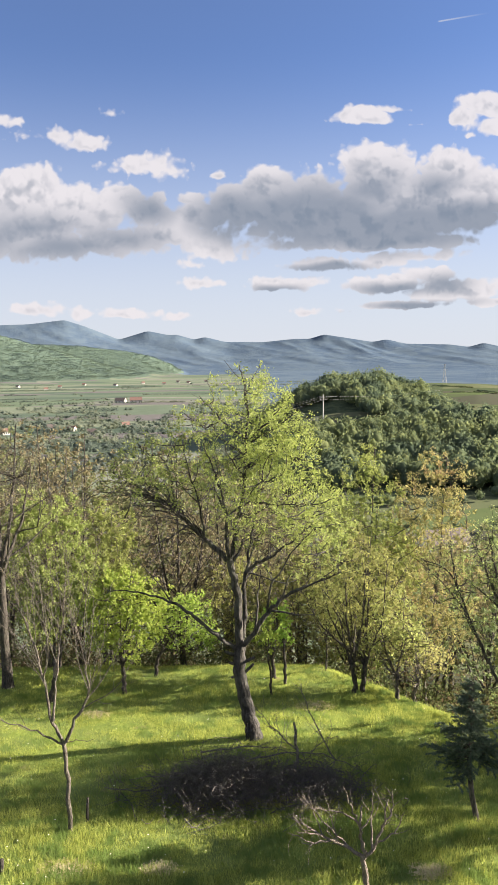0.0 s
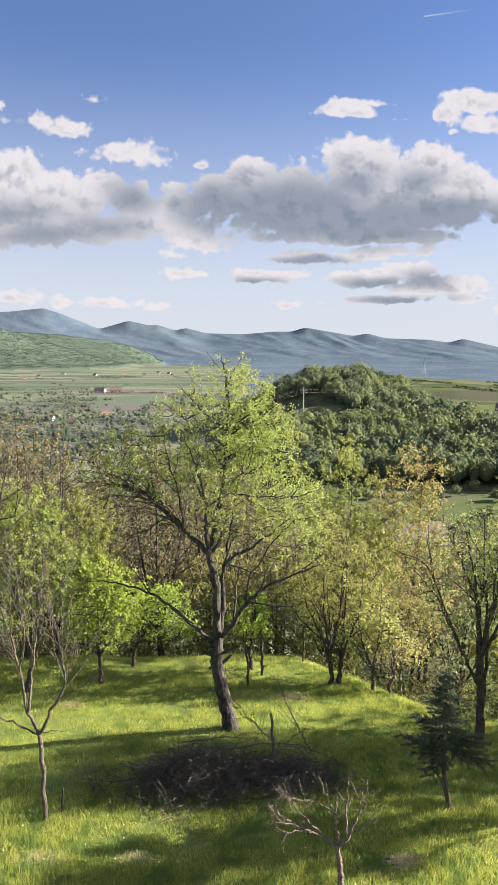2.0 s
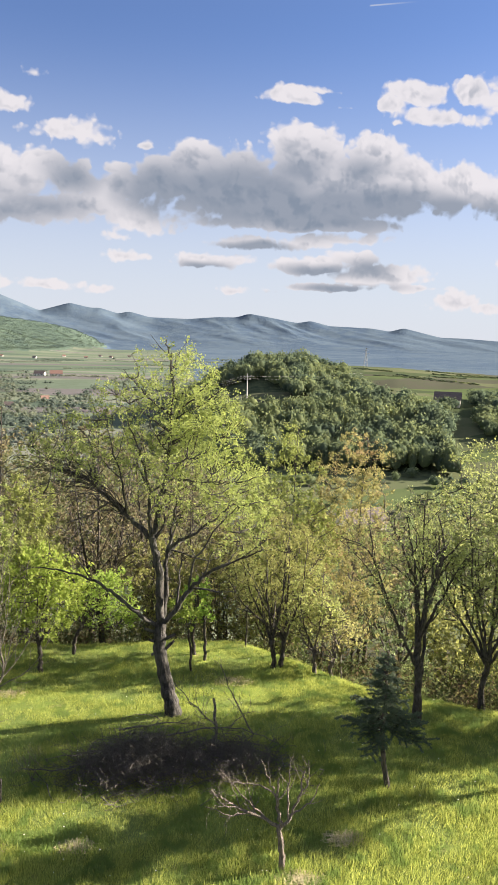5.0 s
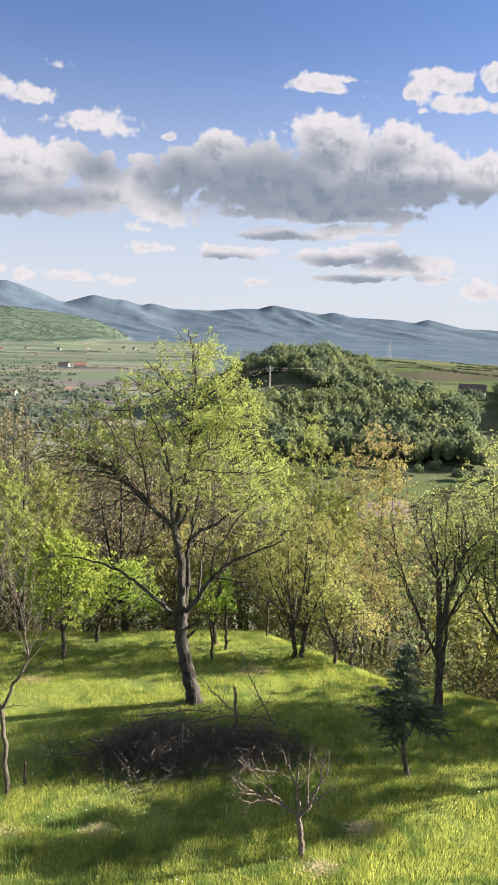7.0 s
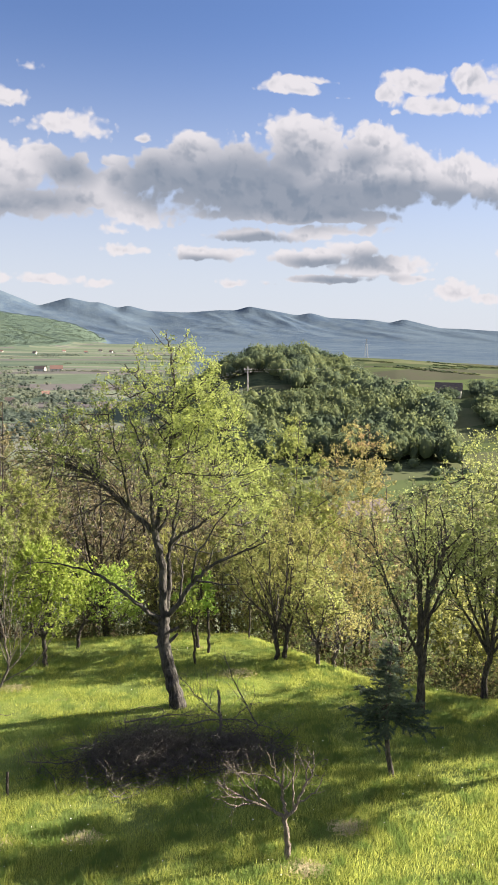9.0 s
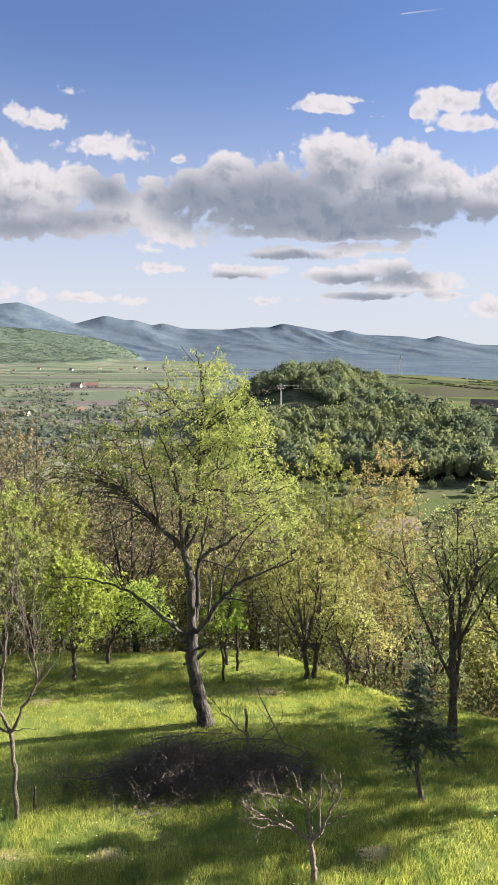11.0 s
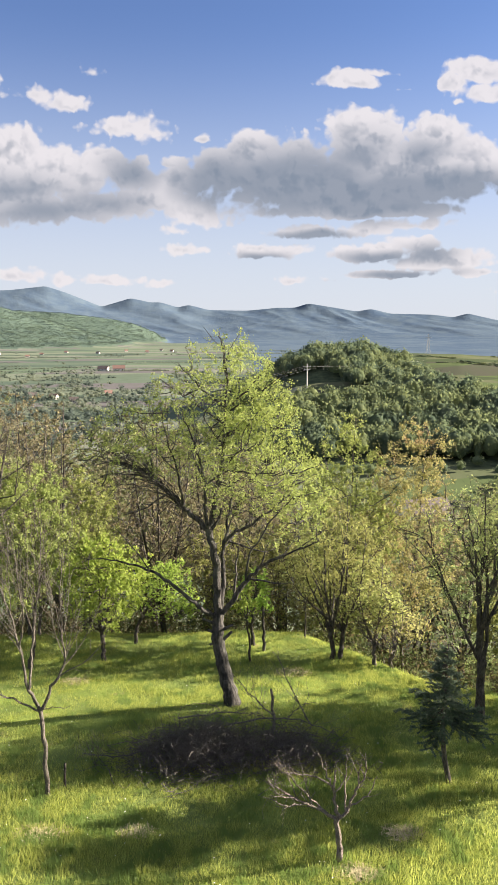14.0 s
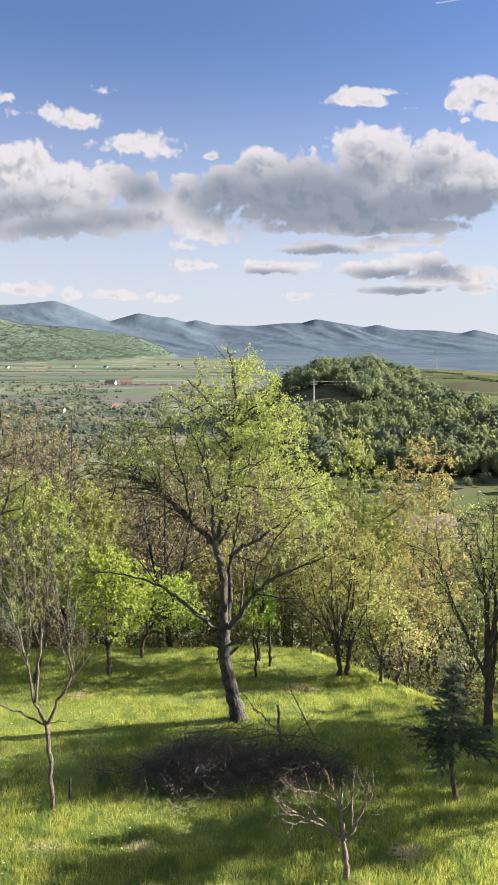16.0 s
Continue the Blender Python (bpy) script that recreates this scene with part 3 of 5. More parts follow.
def ground_z(x, y):
    """Height of the land; the camera's own level is nought."""
    x, y = np.asarray(x, float), np.asarray(y, float)
    d = np.maximum(y - crest(x), 0)
    near = -5.72 - 0.13 * np.clip(y, -40, 400) - 0.8 * (np.sqrt(d * d + 2.25) - 1.5) + 0.53 * (np.sqrt(np.maximum(d - 2.6, 0) ** 2 + 4) - 2) + 0.10 * value_noise(x * 0.5, y * 0.5, 3, 3)
    r = np.hypot(x, y) + 1e-6
    u = x / np.maximum(y, 0.3 * r + 1e-6)
    ahead = np.clip(y / (r + 1e-6) * 3, 0, 1)
    land = VALLEY + 3.0 * value_noise(x / 90, y / 90, 7, 3) * np.clip((r - 60) / 200, 0, 1)
    # the wooded knoll and the fields to its side
    side = 1 / (1 + np.exp(-(u - 0.045) / 0.022))
    rise = np.interp(r, [240, 285, 330, 370, 410, 450, 500, 560, 700, 900], [0, 4, 16, 24, 27, 34, 38, 37, 20, 0])
    low = np.interp(u, [0.0, .33, .40, .48, .70], [1.0, 1.0, .93, .88, .9])
    land = land + rise * side * low * ahead
    # a bank on the left of the valley, with the farmhouse on it
    land = land + 3.5 * np.exp(-(((u + .14) / .10) ** 2)) * np.interp(r, [500, 700, 860, 960, 1200], [0, 1, 3, 2.5, 0]) / 3 * ahead
    # hillside at the valley's far side, then the mountains
    hz = np.interp(u, HILL_U, HILL_E) * 2600 * np.clip(y / r, .3, 1)
    hump = np.interp(r, [1750, 2000, 2300, 2600, 3000, 3400], [0, .12, .55, 1, .75, .2])
    rough = 1 + 0.35 * value_noise(x / 180, y / 180, 11, 4) * np.interp(r, [1800, 2200, 2550, 2620], [1, 1, .15, .15])
    land = smax(land, VALLEY - 4 + (hz - VALLEY) * hump * rough * (u < -.02) * ahead, 6.0)
    spz = np.interp(u, SPUR_U, SPUR_E) * 3150 * np.clip(y / r, .3, 1)
    land = smax(land, VALLEY - 4 + (spz - VALLEY) * np.interp(r, [2750, 2900, 3150, 3350, 3600], [0, .35, 1, .9, .1]) * (u < -.03) * ahead, 5.0)
    t = np.clip((r - 3250) / 900, 0, 1)
    high = np.clip((t - 0.72) / 0.28, 0, 1) ** 2
    mz = ((np.interp(u, SOFT_U, SOFT_E) * high + np.interp(u, SOFT_U, WIDE_E) * (1 - high)) * 1.03 + 0.0008) * 4150 * np.clip(y / r, .3, 1)
    # spurs and gullies that run down towards the valley
    slant = (4150 - r) * 0.75 + 260 * value_noise(x / 900, y / 900, 23, 2)
    across = 0.5 * x / np.maximum(y, 1) * 4150
    n = np.abs(value_noise((2 * across - slant) / 460, r / 1300, 21, 2))
    m = np.abs(value_noise((2 * across - slant * 1.5) / 190, r / 520, 25, 2))
    fine = value_noise(x / 70, y / 70, 27, 3)
    gully = (0.8 * n + 0.55 * m + 0.08 * fine) * np.interp(t, [0, .25, .6, .93, 1], [0.3, .9, 1, .4, 0]) * np.interp(u, [-.2, 0], [.55, 1])
    shape = np.where(r > 4150, 1 - (r - 4150) / 1500, t * (0.62 + 0.38 * t)) * (1 - gully * (1 - 0.35 * t))
    land = smax(land, VALLEY - 4 + (mz - VALLEY) * shape * np.where(y > 0, 1, .5), 6.0)
    return smax(near, land, 5.0)


def build_ground():
    az = np.concatenate([np.arange(-180, -36, 4.0), np.arange(-36, 36, 0.22), np.arange(36, 180, 4.0)])
    az = np.radians(az)
    rad = np.concatenate([[0.0005], np.arange(1.0, 30, 0.4), np.geomspace(30.4, 2600, 196), np.arange(2625, 3250, 25.0), np.arange(3262, 4150, 13.0), [4150, 4190, 4400, 4900]])
    a, r = np.meshgrid(az, rad)
    x, y = r * np.sin(a), r * np.cos(a)
    z = ground_z(x, y)
    verts = np.stack([x, y, z], -1).reshape(-1, 3)
    n, m = len(rad), len(az)
    i, j = np.meshgrid(np.arange(n - 1), np.arange(m), indexing="ij")
    j2 = (j + 1) % m
    faces = np.stack([i * m + j, i * m + j2, (i + 1) * m + j2, (i + 1) * m + j], -1).reshape(-1, 4)
    verts = np.concatenate([verts, [[0, 0, float(ground_z(0, 0))]]])
    rr, uu, zz = r[:-1].ravel(), (x / np.maximum(y, 1))[:-1].ravel(), z[:-1].ravel()
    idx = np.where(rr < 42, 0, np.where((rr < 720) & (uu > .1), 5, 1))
    wooded = (rr > 1850) & (zz > VALLEY + 10)
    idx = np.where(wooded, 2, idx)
    idx = np.where((rr > 262) & (rr < 352) & (uu > .05) & (uu < .39) | (rr > 400) & (rr < 496) & (uu > .02) & (uu < .28), 4, idx)
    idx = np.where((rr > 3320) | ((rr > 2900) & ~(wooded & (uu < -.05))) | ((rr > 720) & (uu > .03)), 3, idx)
    ob = new("ground", mesh_of("ground", verts, faces, [LAWN, HAZED_FIELDS, HAZED_HILL_WOOD, HAZED_FAR_WOOD, WOOD_FLOOR, SLOPE_FIELDS], True, idx))
    tagged(ob, "grassy orchard slope falling to a valley of fields below wooded hills", "ground", kind="structure")
    return ob


build_ground()


def on_ground(x, y, sink=0.03):
    return (x, y, float(ground_z(x, y)) - sink)


# ---- the pear tree in the middle of the lawn ----
def main_tree():
    g = Grower(5, (-0.15, 0, 4.7), (2.75, 2.3, 2.45), wander=0.17, lift=0.035, levels=1, ratio=0.45, per_metre=(3.0, 4.6, 6.5), spread=(35, 68))
    g.limb([(0.03, 0, -0.1), (-0.06, 0, 0.4), (-0.14, 0, 0.75), (-0.25, 0, 1.4), (-0.22, 0.02, 1.85)], 0.142, 0.108, 1)
    g.twigs.clear()
    fork = (-0.23, 0.03, 1.76)
    g.limb([fork, (-0.24, 0.0, 2.35), (-0.25, -0.02, 2.75), (-0.33, -0.02, 3.2), (-0.40, 0.0, 3.5)], 0.078, 0.064, 0, 0.85)
    node = (-0.38, 0, 3.46)
    g.limb([node, (-0.28, 0.05, 3.8), (-0.25, 0.05, 4.2), (-0.13, 0.1, 4.56), (-0.09, 0.1, 5.14), (-0.04, 0.05, 5.7), (0.0, 0.1, 6.26), (-0.09, 0.1, 6.82), (-0.14, 0.1, 7.05)], 0.054, 0.008)
    g.limb([node, (-0.44, -0.1, 3.8), (-0.40, -0.15, 4.2), (-0.45, -0.25, 4.57), (-0.53, -0.3, 4.9), (-0.64, -0.4, 5.3), (-0.79, -0.4, 5.7)], 0.042, 0.008)
    g.limb([node, (-0.71, 0.05, 3.77), (-0.99, 0.1, 4.0), (-1.23, 0.1, 4.26), (-1.42, 0.15, 4.48), (-1.65, 0.15, 4.62), (-2.0, 0.2, 4.72), (-2.4, 0.2, 4.66)], 0.050, 0.008, 0, 0.3)
    g.limb([(-1.40, 0.15, 4.47), (-1.43, 0.3, 5.0), (-1.61, 0.4, 5.35), (-1.98, 0.4, 5.45)], 0.026, 0.006)
    g.limb([(-0.85, 0.07, 3.9), (-0.88, -0.2, 4.5), (-1.05, -0.4, 5.2), (-1.15, -0.5, 5.8)], 0.026, 0.006)
    g.limb([fork, (-0.56, -0.1, 1.99), (-0.81, -0.15, 2.26), (-1.12, -0.2, 2.56), (-1.43, -0.25, 2.80), (-1.81, -0.25, 2.94), (-2.2, -0.3, 3.03), (-2.6, -0.3, 3.06)], 0.048, 0.006, 0, 0.4)
    g.limb([fork, (0.04, -0.1, 2.12), (0.29, -0.15, 2.54), (0.54, -0.2, 2.80), (0.86, -0.2, 2.99), (1.18, -0.2, 3.08), (1.6, -0.2, 3.27)], 0.052, 0.008, 0, 0.3)
    g.limb([fork, (-0.12, 0.15, 2.35), (-0.15, 0.25, 2.8), (-0.09, 0.3, 3.2), (-0.02, 0.3, 3.6), (0.07, 0.4, 4.1), (0.16, 0.4, 4.7)], 0.052, 0.010)
    g.limb([(-0.10, 0.28, 3.14), (0.11, 0.2, 3.36), (0.43, 0.1, 3.52), (0.57, 0.1, 3.68), (0.74, 0.0, 3.78), (1.13, 0.0, 4.16)], 0.036, 0.008)
    g.limb([(0.05, -0.1, 2.13), (0.12, 0.1, 2.7), (0.18, 0.3, 3.2)], 0.026, 0.008)
    g.limb([(0.29, -0.15, 2.54), (0.34, -0.3, 3.1), (0.7, -0.5, 3.7), (1.1, -0.6, 4.2)], 0.024, 0.007)
    g.limb([(-0.09, 0.1, 5.14), (0.2, 0.2, 5.38), (0.58, 0.3, 5.53), (0.95, 0.3, 5.45)], 0.028, 0.007)
    g.limb([(-0.14, 0.1, 4.53), (0.13, -0.2, 4.61), (0.5, -0.4, 4.57), (1.0, -0.5, 4.6)], 0.026, 0.007)
    g.limb([(-0.04, 0.05, 5.7), (-0.35, 0.1, 5.92), (-0.65, 0.2, 6.2), (-0.89, 0.2, 6.5)], 0.024, 0.006)
    g.limb([(-0.03, 0.05, 5.7), (0.33, 0.0, 6.0), (0.58, 0.0, 6.25), (0.77, 0.0, 6.5)], 0.022, 0.006)
    g.limb([(-0.40, 0.1, 4.2), (-0.7, 0.7, 4.8), (-1.0, 1.1, 5.5)], 0.028, 0.007)
    # bare arching shoots that hang over on the shaded side
    bare, solid = len(g.twigs), len(g.main)
    for n in range(44):
        f = g.rng.uniform(0.0, 1.0)
        s = np.array((-0.75 - 1.2 * f, 0.1 + g.rng.normal() * 0.08, np.interp(f, [0, 0.5, 1], [3.8, 4.45, 4.7])))
        out = np.array((-g.rng.uniform(0.7, 1.7), g.rng.normal() * 0.6, 0))
        rise = g.rng.uniform(0.15, 0.75)
        g.limb([s, s + out * 0.35 + (0, 0, rise * 0.7), s + out * 0.7 + (0, 0, rise * 0.85), s + out + (0, 0, rise * 0.5 - 0.1)], 0.009, 0.0025, 1)
    del g.main[solid:]
    g.twigs[bare:] = g.twigs[bare::6]
    for z, way in ((1.62, (-0.30, -0.1, 0.17)), (1.45, (-0.22, -0.05, 0.10)), (1.25, (0.24, 0.05, 0.22)), (1.32, (-0.18, 0.02, -0.10)), (1.5, (0.26, -0.05, 0.14))):
        s = np.array((-0.22, 0, z))
        g.tubes.append((np.array([s, s + np.array(way) * 0.6, s + np.array(way)]), [0.035, 0.03, 0.024], 7))
    g.twigs = [t for t in g.twigs if t[0][2] > 3.0]
    lobes = [(0.0, 0, 6.1, 0.95, 1.0, 1.05), (0.1, 0, 4.85, 1.3, 1.35, 1.1), (1.2, 0.1, 4.15, 0.8, 1.2, 1.05), (-1.5, 0.1, 5.2, 1.05, 1.1, 0.75), (-2.05, 0.1, 5.1, 0.75, 0.8, 0.65), (-0.9, 0.1, 5.95, 0.6, 0.8, 0.6), (0.75, 0, 5.7, 0.6, 0.8, 0.7)]
    g.fill(lobes, 360, 2500)
    # the shaded side has few leaves
    g.twigs = [t for t in g.twigs if g.rng.uniform() < np.interp(t[-1][0], [-2.2, -0.9, 0.2], [0.36, 0.42, 0.95]) * np.interp(t[-1][2], [3.0, 4.4, 5.2], [0.4, 0.75, 1.0])]
    return tree_from(g, "pear_tree", on_ground(0.0, 12.62), "old pear tree in young leaf with a forked grey trunk", LEAF_PEAR, leaf_size=0.040, leaves=31000, bark=BARK_PEAR, size=1.022)


main_tree()


def orchard_tree(seed, name, at, height, width, trunk, label, leaf, bark=None, stems=1, limbs=6, leaf_size=0.055, leaves=6000, r=0.07, group="orchard trees", turn=0.0, squat=0.5, lean=(0, 0), boughs=90, twigs=700, low=None, shell=0.45, sway=0.5, coarse=False):
    """A fruit tree of given height and crown width whose trunk is bare to a given height."""
    rng = np.random.default_rng(seed)
    low = trunk * 0.95 if low is None else low
    half, mid_z = (height - low) / 2, (height + low) / 2
    wide = width / 2
    lobes = [(lean[0], lean[1], mid_z, wide * 0.82, wide * 0.82, half * 0.9)]
    for n in range(6):
        a = n * 2.4 + rng.uniform(-0.5, 0.5)
        f = rng.uniform(-0.75, 0.95)
        k = math.sqrt(max(0.05, 1 - f * f)) * 0.62
        lobes.append((lean[0] + math.cos(a) * wide * k, lean[1] + math.sin(a) * wide * k, mid_z + f * half * 0.66, wide * 0.42, wide * 0.42, half * 0.34))
    lobes.append((lean[0] + rng.normal() * 0.1 * wide, lean[1], height - half * 0.25, wide * 0.28, wide * 0.28, half * 0.25))
    g = Grower(seed, (lean[0], lean[1], mid_z), (wide, wide, half), levels=1, per_metre=(2.0,), wander=0.15, coarse=coarse)
    for s in range(stems):
        dx = (s - (stems - 1) / 2) * r * 2.6
        top = np.array((dx * 1.8 + lean[0] * 0.2, rng.normal() * 0.05, trunk * rng.uniform(0.9, 1.1)))
        g.limb([(dx, 0, -0.1), (dx * 1.2 + rng.normal() * 0.03, 0.02, trunk * 0.5), top], r, r * 0.8, 1)
        for n in range(limbs):
            turn_n = 6.28 * n / limbs + rng.uniform(-0.4, 0.4)
            out = rng.uniform(0.3, 0.85) * wide * (0.4 if n == 0 else 1)
            rise = (height - trunk) * (0.93 if n == 0 else rng.uniform(squat, 0.85))
            end = np.array((lean[0] + math.cos(turn_n) * out, lean[1] + math.sin(turn_n) * out, top[2] + rise))
            mid = top * (1 - sway) + end * sway + np.array((math.cos(turn_n), math.sin(turn_n), 0)) * out * 0.2
            g.limb([top, top * 0.75 + mid * 0.25 + np.array((0, 0, 0.04)), mid, end], r * 0.6, r * 0.1, 0, 0.3)
            g.twigs.append(g.tubes[-1][0])
    g.twigs = [t for t in g.twigs if t[0][2] > low]
    g.fill(lobes, boughs, twigs)
    return tree_from(g, name, at, label, leaf, bark, leaf_size, leaves, group=group, turn=turn)


# ---- the other trees of the orchard ----
orchard_tree(21, "fruit_tree", on_ground(-3.0, 15.26), 3.2, 2.5, 0.7, "small fruit tree with bright fresh green leaves", LEAF_FRESH, BARK_DARK, limbs=7, leaf_size=0.07, leaves=8500, r=0.055, squat=0.2, lean=(0.1, 0), low=0.6)
orchard_tree(22, "fruit_tree", on_ground(-2.40, 16.5), 2.25, 2.1, 0.7, "low fruit tree with a leaning trunk and fresh green leaves", LEAF_FRESH, BARK_DARK, limbs=6, leaf_size=0.07, leaves=3000, r=0.05, squat=0.1, lean=(0.8, 0), low=0.55)
orchard_tree(23, "fruit_tree", on_ground(2.43, 15.04), 3.8, 3.2, 0.6, "twin-stemmed fruit tree in dense olive-green young leaf", LEAF_OLIVE, BARK_DARK, stems=2, limbs=5, leaf_size=0.05, leaves=10500, r=0.06, squat=0.2, lean=(0, 0.95), boughs=140, twigs=1100, low=0.45)
orchard_tree(24, "fruit_tree", on_ground(3.2, 19.3), 8.3, 3.5, 1.6, "tall fruit tree in yellow-green young leaf", LEAF_PEAR, limbs=8, leaf_size=0.062, leaves=24000, r=0.07, squat=0.2, boughs=140, twigs=1000)
orchard_tree(25, "walnut_tree", on_ground(4.95, 19.1), 8.8, 3.9, 1.8, "walnut tree with bronze-tinted young leaves", LEAF_BRONZE, limbs=8, leaf_size=0.06, leaves=24000, r=0.07, squat=0.2, boughs=140, twigs=1000)
orchard_tree(26, "fruit_tree", on_ground(3.19, 14.58), 2.5, 1.8, 0.5, "low fruit tree with drooping branches and sparse leaves", LEAF_OLIVE, limbs=6, leaf_size=0.06, leaves=3000, r=0.05, squat=0.15, lean=(0, 0.6), low=0.35)
orchard_tree(27, "fruit_tree", on_ground(3.60, 14.46), 1.6, 1.9, 0.5, "low fruit tree with drooping brown branches", LEAF_BRONZE, limbs=6, leaf_size=0.06, leaves=1700, r=0.045, squat=0.1, lean=(0, 0.6), low=0.3)


def pruned_tree():
    g = Grower(28, (-0.3, 0, 3.2), (1.6, 1.3, 1.5), wander=0.14, lift=0.08, levels=1, ratio=0.45, per_metre=(4.0,), spread=(20, 50))
    g.limb([(0, 0, -0.1), (-0.03, 0, 0.9), (-0.08, 0, 1.7)], 0.080, 0.066, 1)
    g.twigs.clear()
    top = (-0.08, 0, 1.66)
    g.limb([(-0.03, 0.02, 0.55), (0.06, 0.05, 1.2), (0.07, 0.06, 2.0), (0.02, 0.1, 2.9)], 0.038, 0.024, 0, 0.6)
    g.limb([top, (0.05, 0, 2.4), (0.20, 0, 2.9), (0.34, 0, 3.5)], 0.052, 0.036, 0, 0.4)
    g.limb([top, (-0.14, 0.05, 2.5), (-0.20, 0.05, 3.1), (-0.38, 0.1, 4.0)], 0.042, 0.010)
    g.limb([(-0.05, 0, 1.15), (-0.38, -0.1, 1.75), (-0.72, -0.1, 2.5), (-1.1, 0, 3.5), (-1.6, 0, 3.7)], 0.034, 0.007)
    g.limb([top, (-0.05, 0.2, 2.5), (0.05, 0.3, 3.2), (0.0, 0.3, 4.2)], 0.034, 0.009)
    g.limb([top, (0.25, 0.1, 2.2), (0.6, 0.2, 2.8), (1.0, 0.2, 3.4)], 0.036, 0.008)
    g.limb([(-0.17, 0.05, 2.8), (-0.5, -0.2, 3.4), (-0.75, -0.3, 4.1)], 0.028, 0.007)
    g.twigs = [t for t in g.twigs if t[0][2] > 1.9]
    g.fill([(-0.3, 0, 3.3, 1.3, 1.1, 1.2), (-1.2, 0, 3.5, 0.6, 0.6, 0.5), (0.8, 0, 3.3, 0.5, 0.6, 0.6)], 60, 480)
    return tree_from(g, "pruned_tree", on_ground(4.56, 11.73), "forked pruned tree with dark upright limbs and sparse leaves", LEAF_PALE, BARK_DARK, leaf_size=0.038, leaves=4600, group="orchard trees")


pruned_tree()
orchard_tree(29, "young_tree", on_ground(6.11, 12.34), 5.7, 3.6, 1.0, "tall young tree with pale green opening leaves", LEAF_PALE, BARK_DARK, limbs=8, leaf_size=0.045, leaves=20000, r=0.065, squat=0.4, low=1.7, boughs=140, twigs=1100)
orchard_tree(30, "fruit_tree", on_ground(0.40, 15.0), 1.95, 0.9, 1.0, "small leaning tree with tufts of fresh leaves", LEAF_FRESH, BARK_DARK, limbs=4, leaf_size=0.10, leaves=330, r=0.03, lean=(-0.2, 0), boughs=10, twigs=40, low=0.95)
orchard_tree(31, "fruit_tree", on_ground(0.54, 16.15), 2.1, 1.0, 0.95, "small fruit tree with tufts of fresh leaves", LEAF_FRESH, BARK_DARK, limbs=4, leaf_size=0.10, leaves=380, r=0.05, boughs=10, twigs=40, low=0.95)
orchard_tree(32, "fruit_tree", on_ground(0.75, 15.69), 1.6, 0.6, 0.95, "small tree with a few fresh leaves", LEAF_FRESH, BARK_DARK, limbs=3, leaf_size=0.10, leaves=110, r=0.04, boughs=5, twigs=16, low=0.9)
orchard_tree(33, "young_tree", on_ground(1.84, 16.6), 2.9, 1.3, 0.9, "thin young tree in sparse leaf", LEAF_OLIVE, BARK_DARK, limbs=4, leaves=1200, r=0.025, boughs=30, twigs=200)
orchard_tree(34, "dark_tree", on_ground(-5.83, 15.74), 6.4, 3.4, 2.6, "tall tree with dark trunk and bare budding twigs", BUDS, BARK_DARK, limbs=7, leaf_size=0.035, leaves=2200, r=0.115, squat=0.25, boughs=160, twigs=1100, low=2.4)
orchard_tree(35, "hedge_tree", on_ground(-5.2, 17.4), 4.9, 3.0, 0.7, "bushy many-stemmed tree in light yellow-green leaf", LEAF_LIME, stems=3, limbs=4, leaf_size=0.062, leaves=26000, r=0.045, squat=0.4, boughs=120, twigs=1000, low=0.5)
orchard_tree(36, "hedge_tree", on_ground(-4.0, 18.4), 5.0, 2.8, 0.7, "bushy tree in light yellow-green leaf at the lawn's edge", LEAF_LIME, stems=2, limbs=4, leaf_size=0.062, leaves=22000, r=0.045, squat=0.4, boughs=120, twigs=900, low=0.5)
# Trees out of view to the right, added to cast shade on the lawn.
for seed, x, y, h, w in ((37, 8.3, 12.6, 6.3, 3.2), (38, 9.9, 12.0, 5.6, 3.0), (39, 11.0, 13.6, 7.8, 3.4), (45, 12.6, 12.0, 7.2, 3.4), (40, 9.6, 10.1, 5.4, 2.0)):
    orchard_tree(seed, "young_tree", on_ground(x, y), h, w, 2.4, "unseen young tree added beside the lawn for its shade", LEAF_PALE, BARK_DARK, limbs=7, leaf_size=0.085, leaves=6600, r=0.06, squat=0.4, low=2.6, twigs=600, coarse=True)
for seed, x, y, h, w in ((46, 7.3, 16.4, 4.2, 3.0), (47, 8.9, 16.6, 4.6, 3.2), (48, 1.5, 20.2, 4.6, 3.4), (49, -0.7, 20.6, 4.4, 3.4), (52, 3.3, 20.4, 5.2, 3.2)):
    orchard_tree(seed, "hedge_tree", on_ground(x, y), h, w, 0.8, "bushy olive-green tree below the lawn's edge", LEAF_OLIVE, BARK_DARK, stems=2, limbs=4, leaf_size=0.08, leaves=7500, r=0.05, squat=0.4, low=0.5, twigs=500, coarse=True)


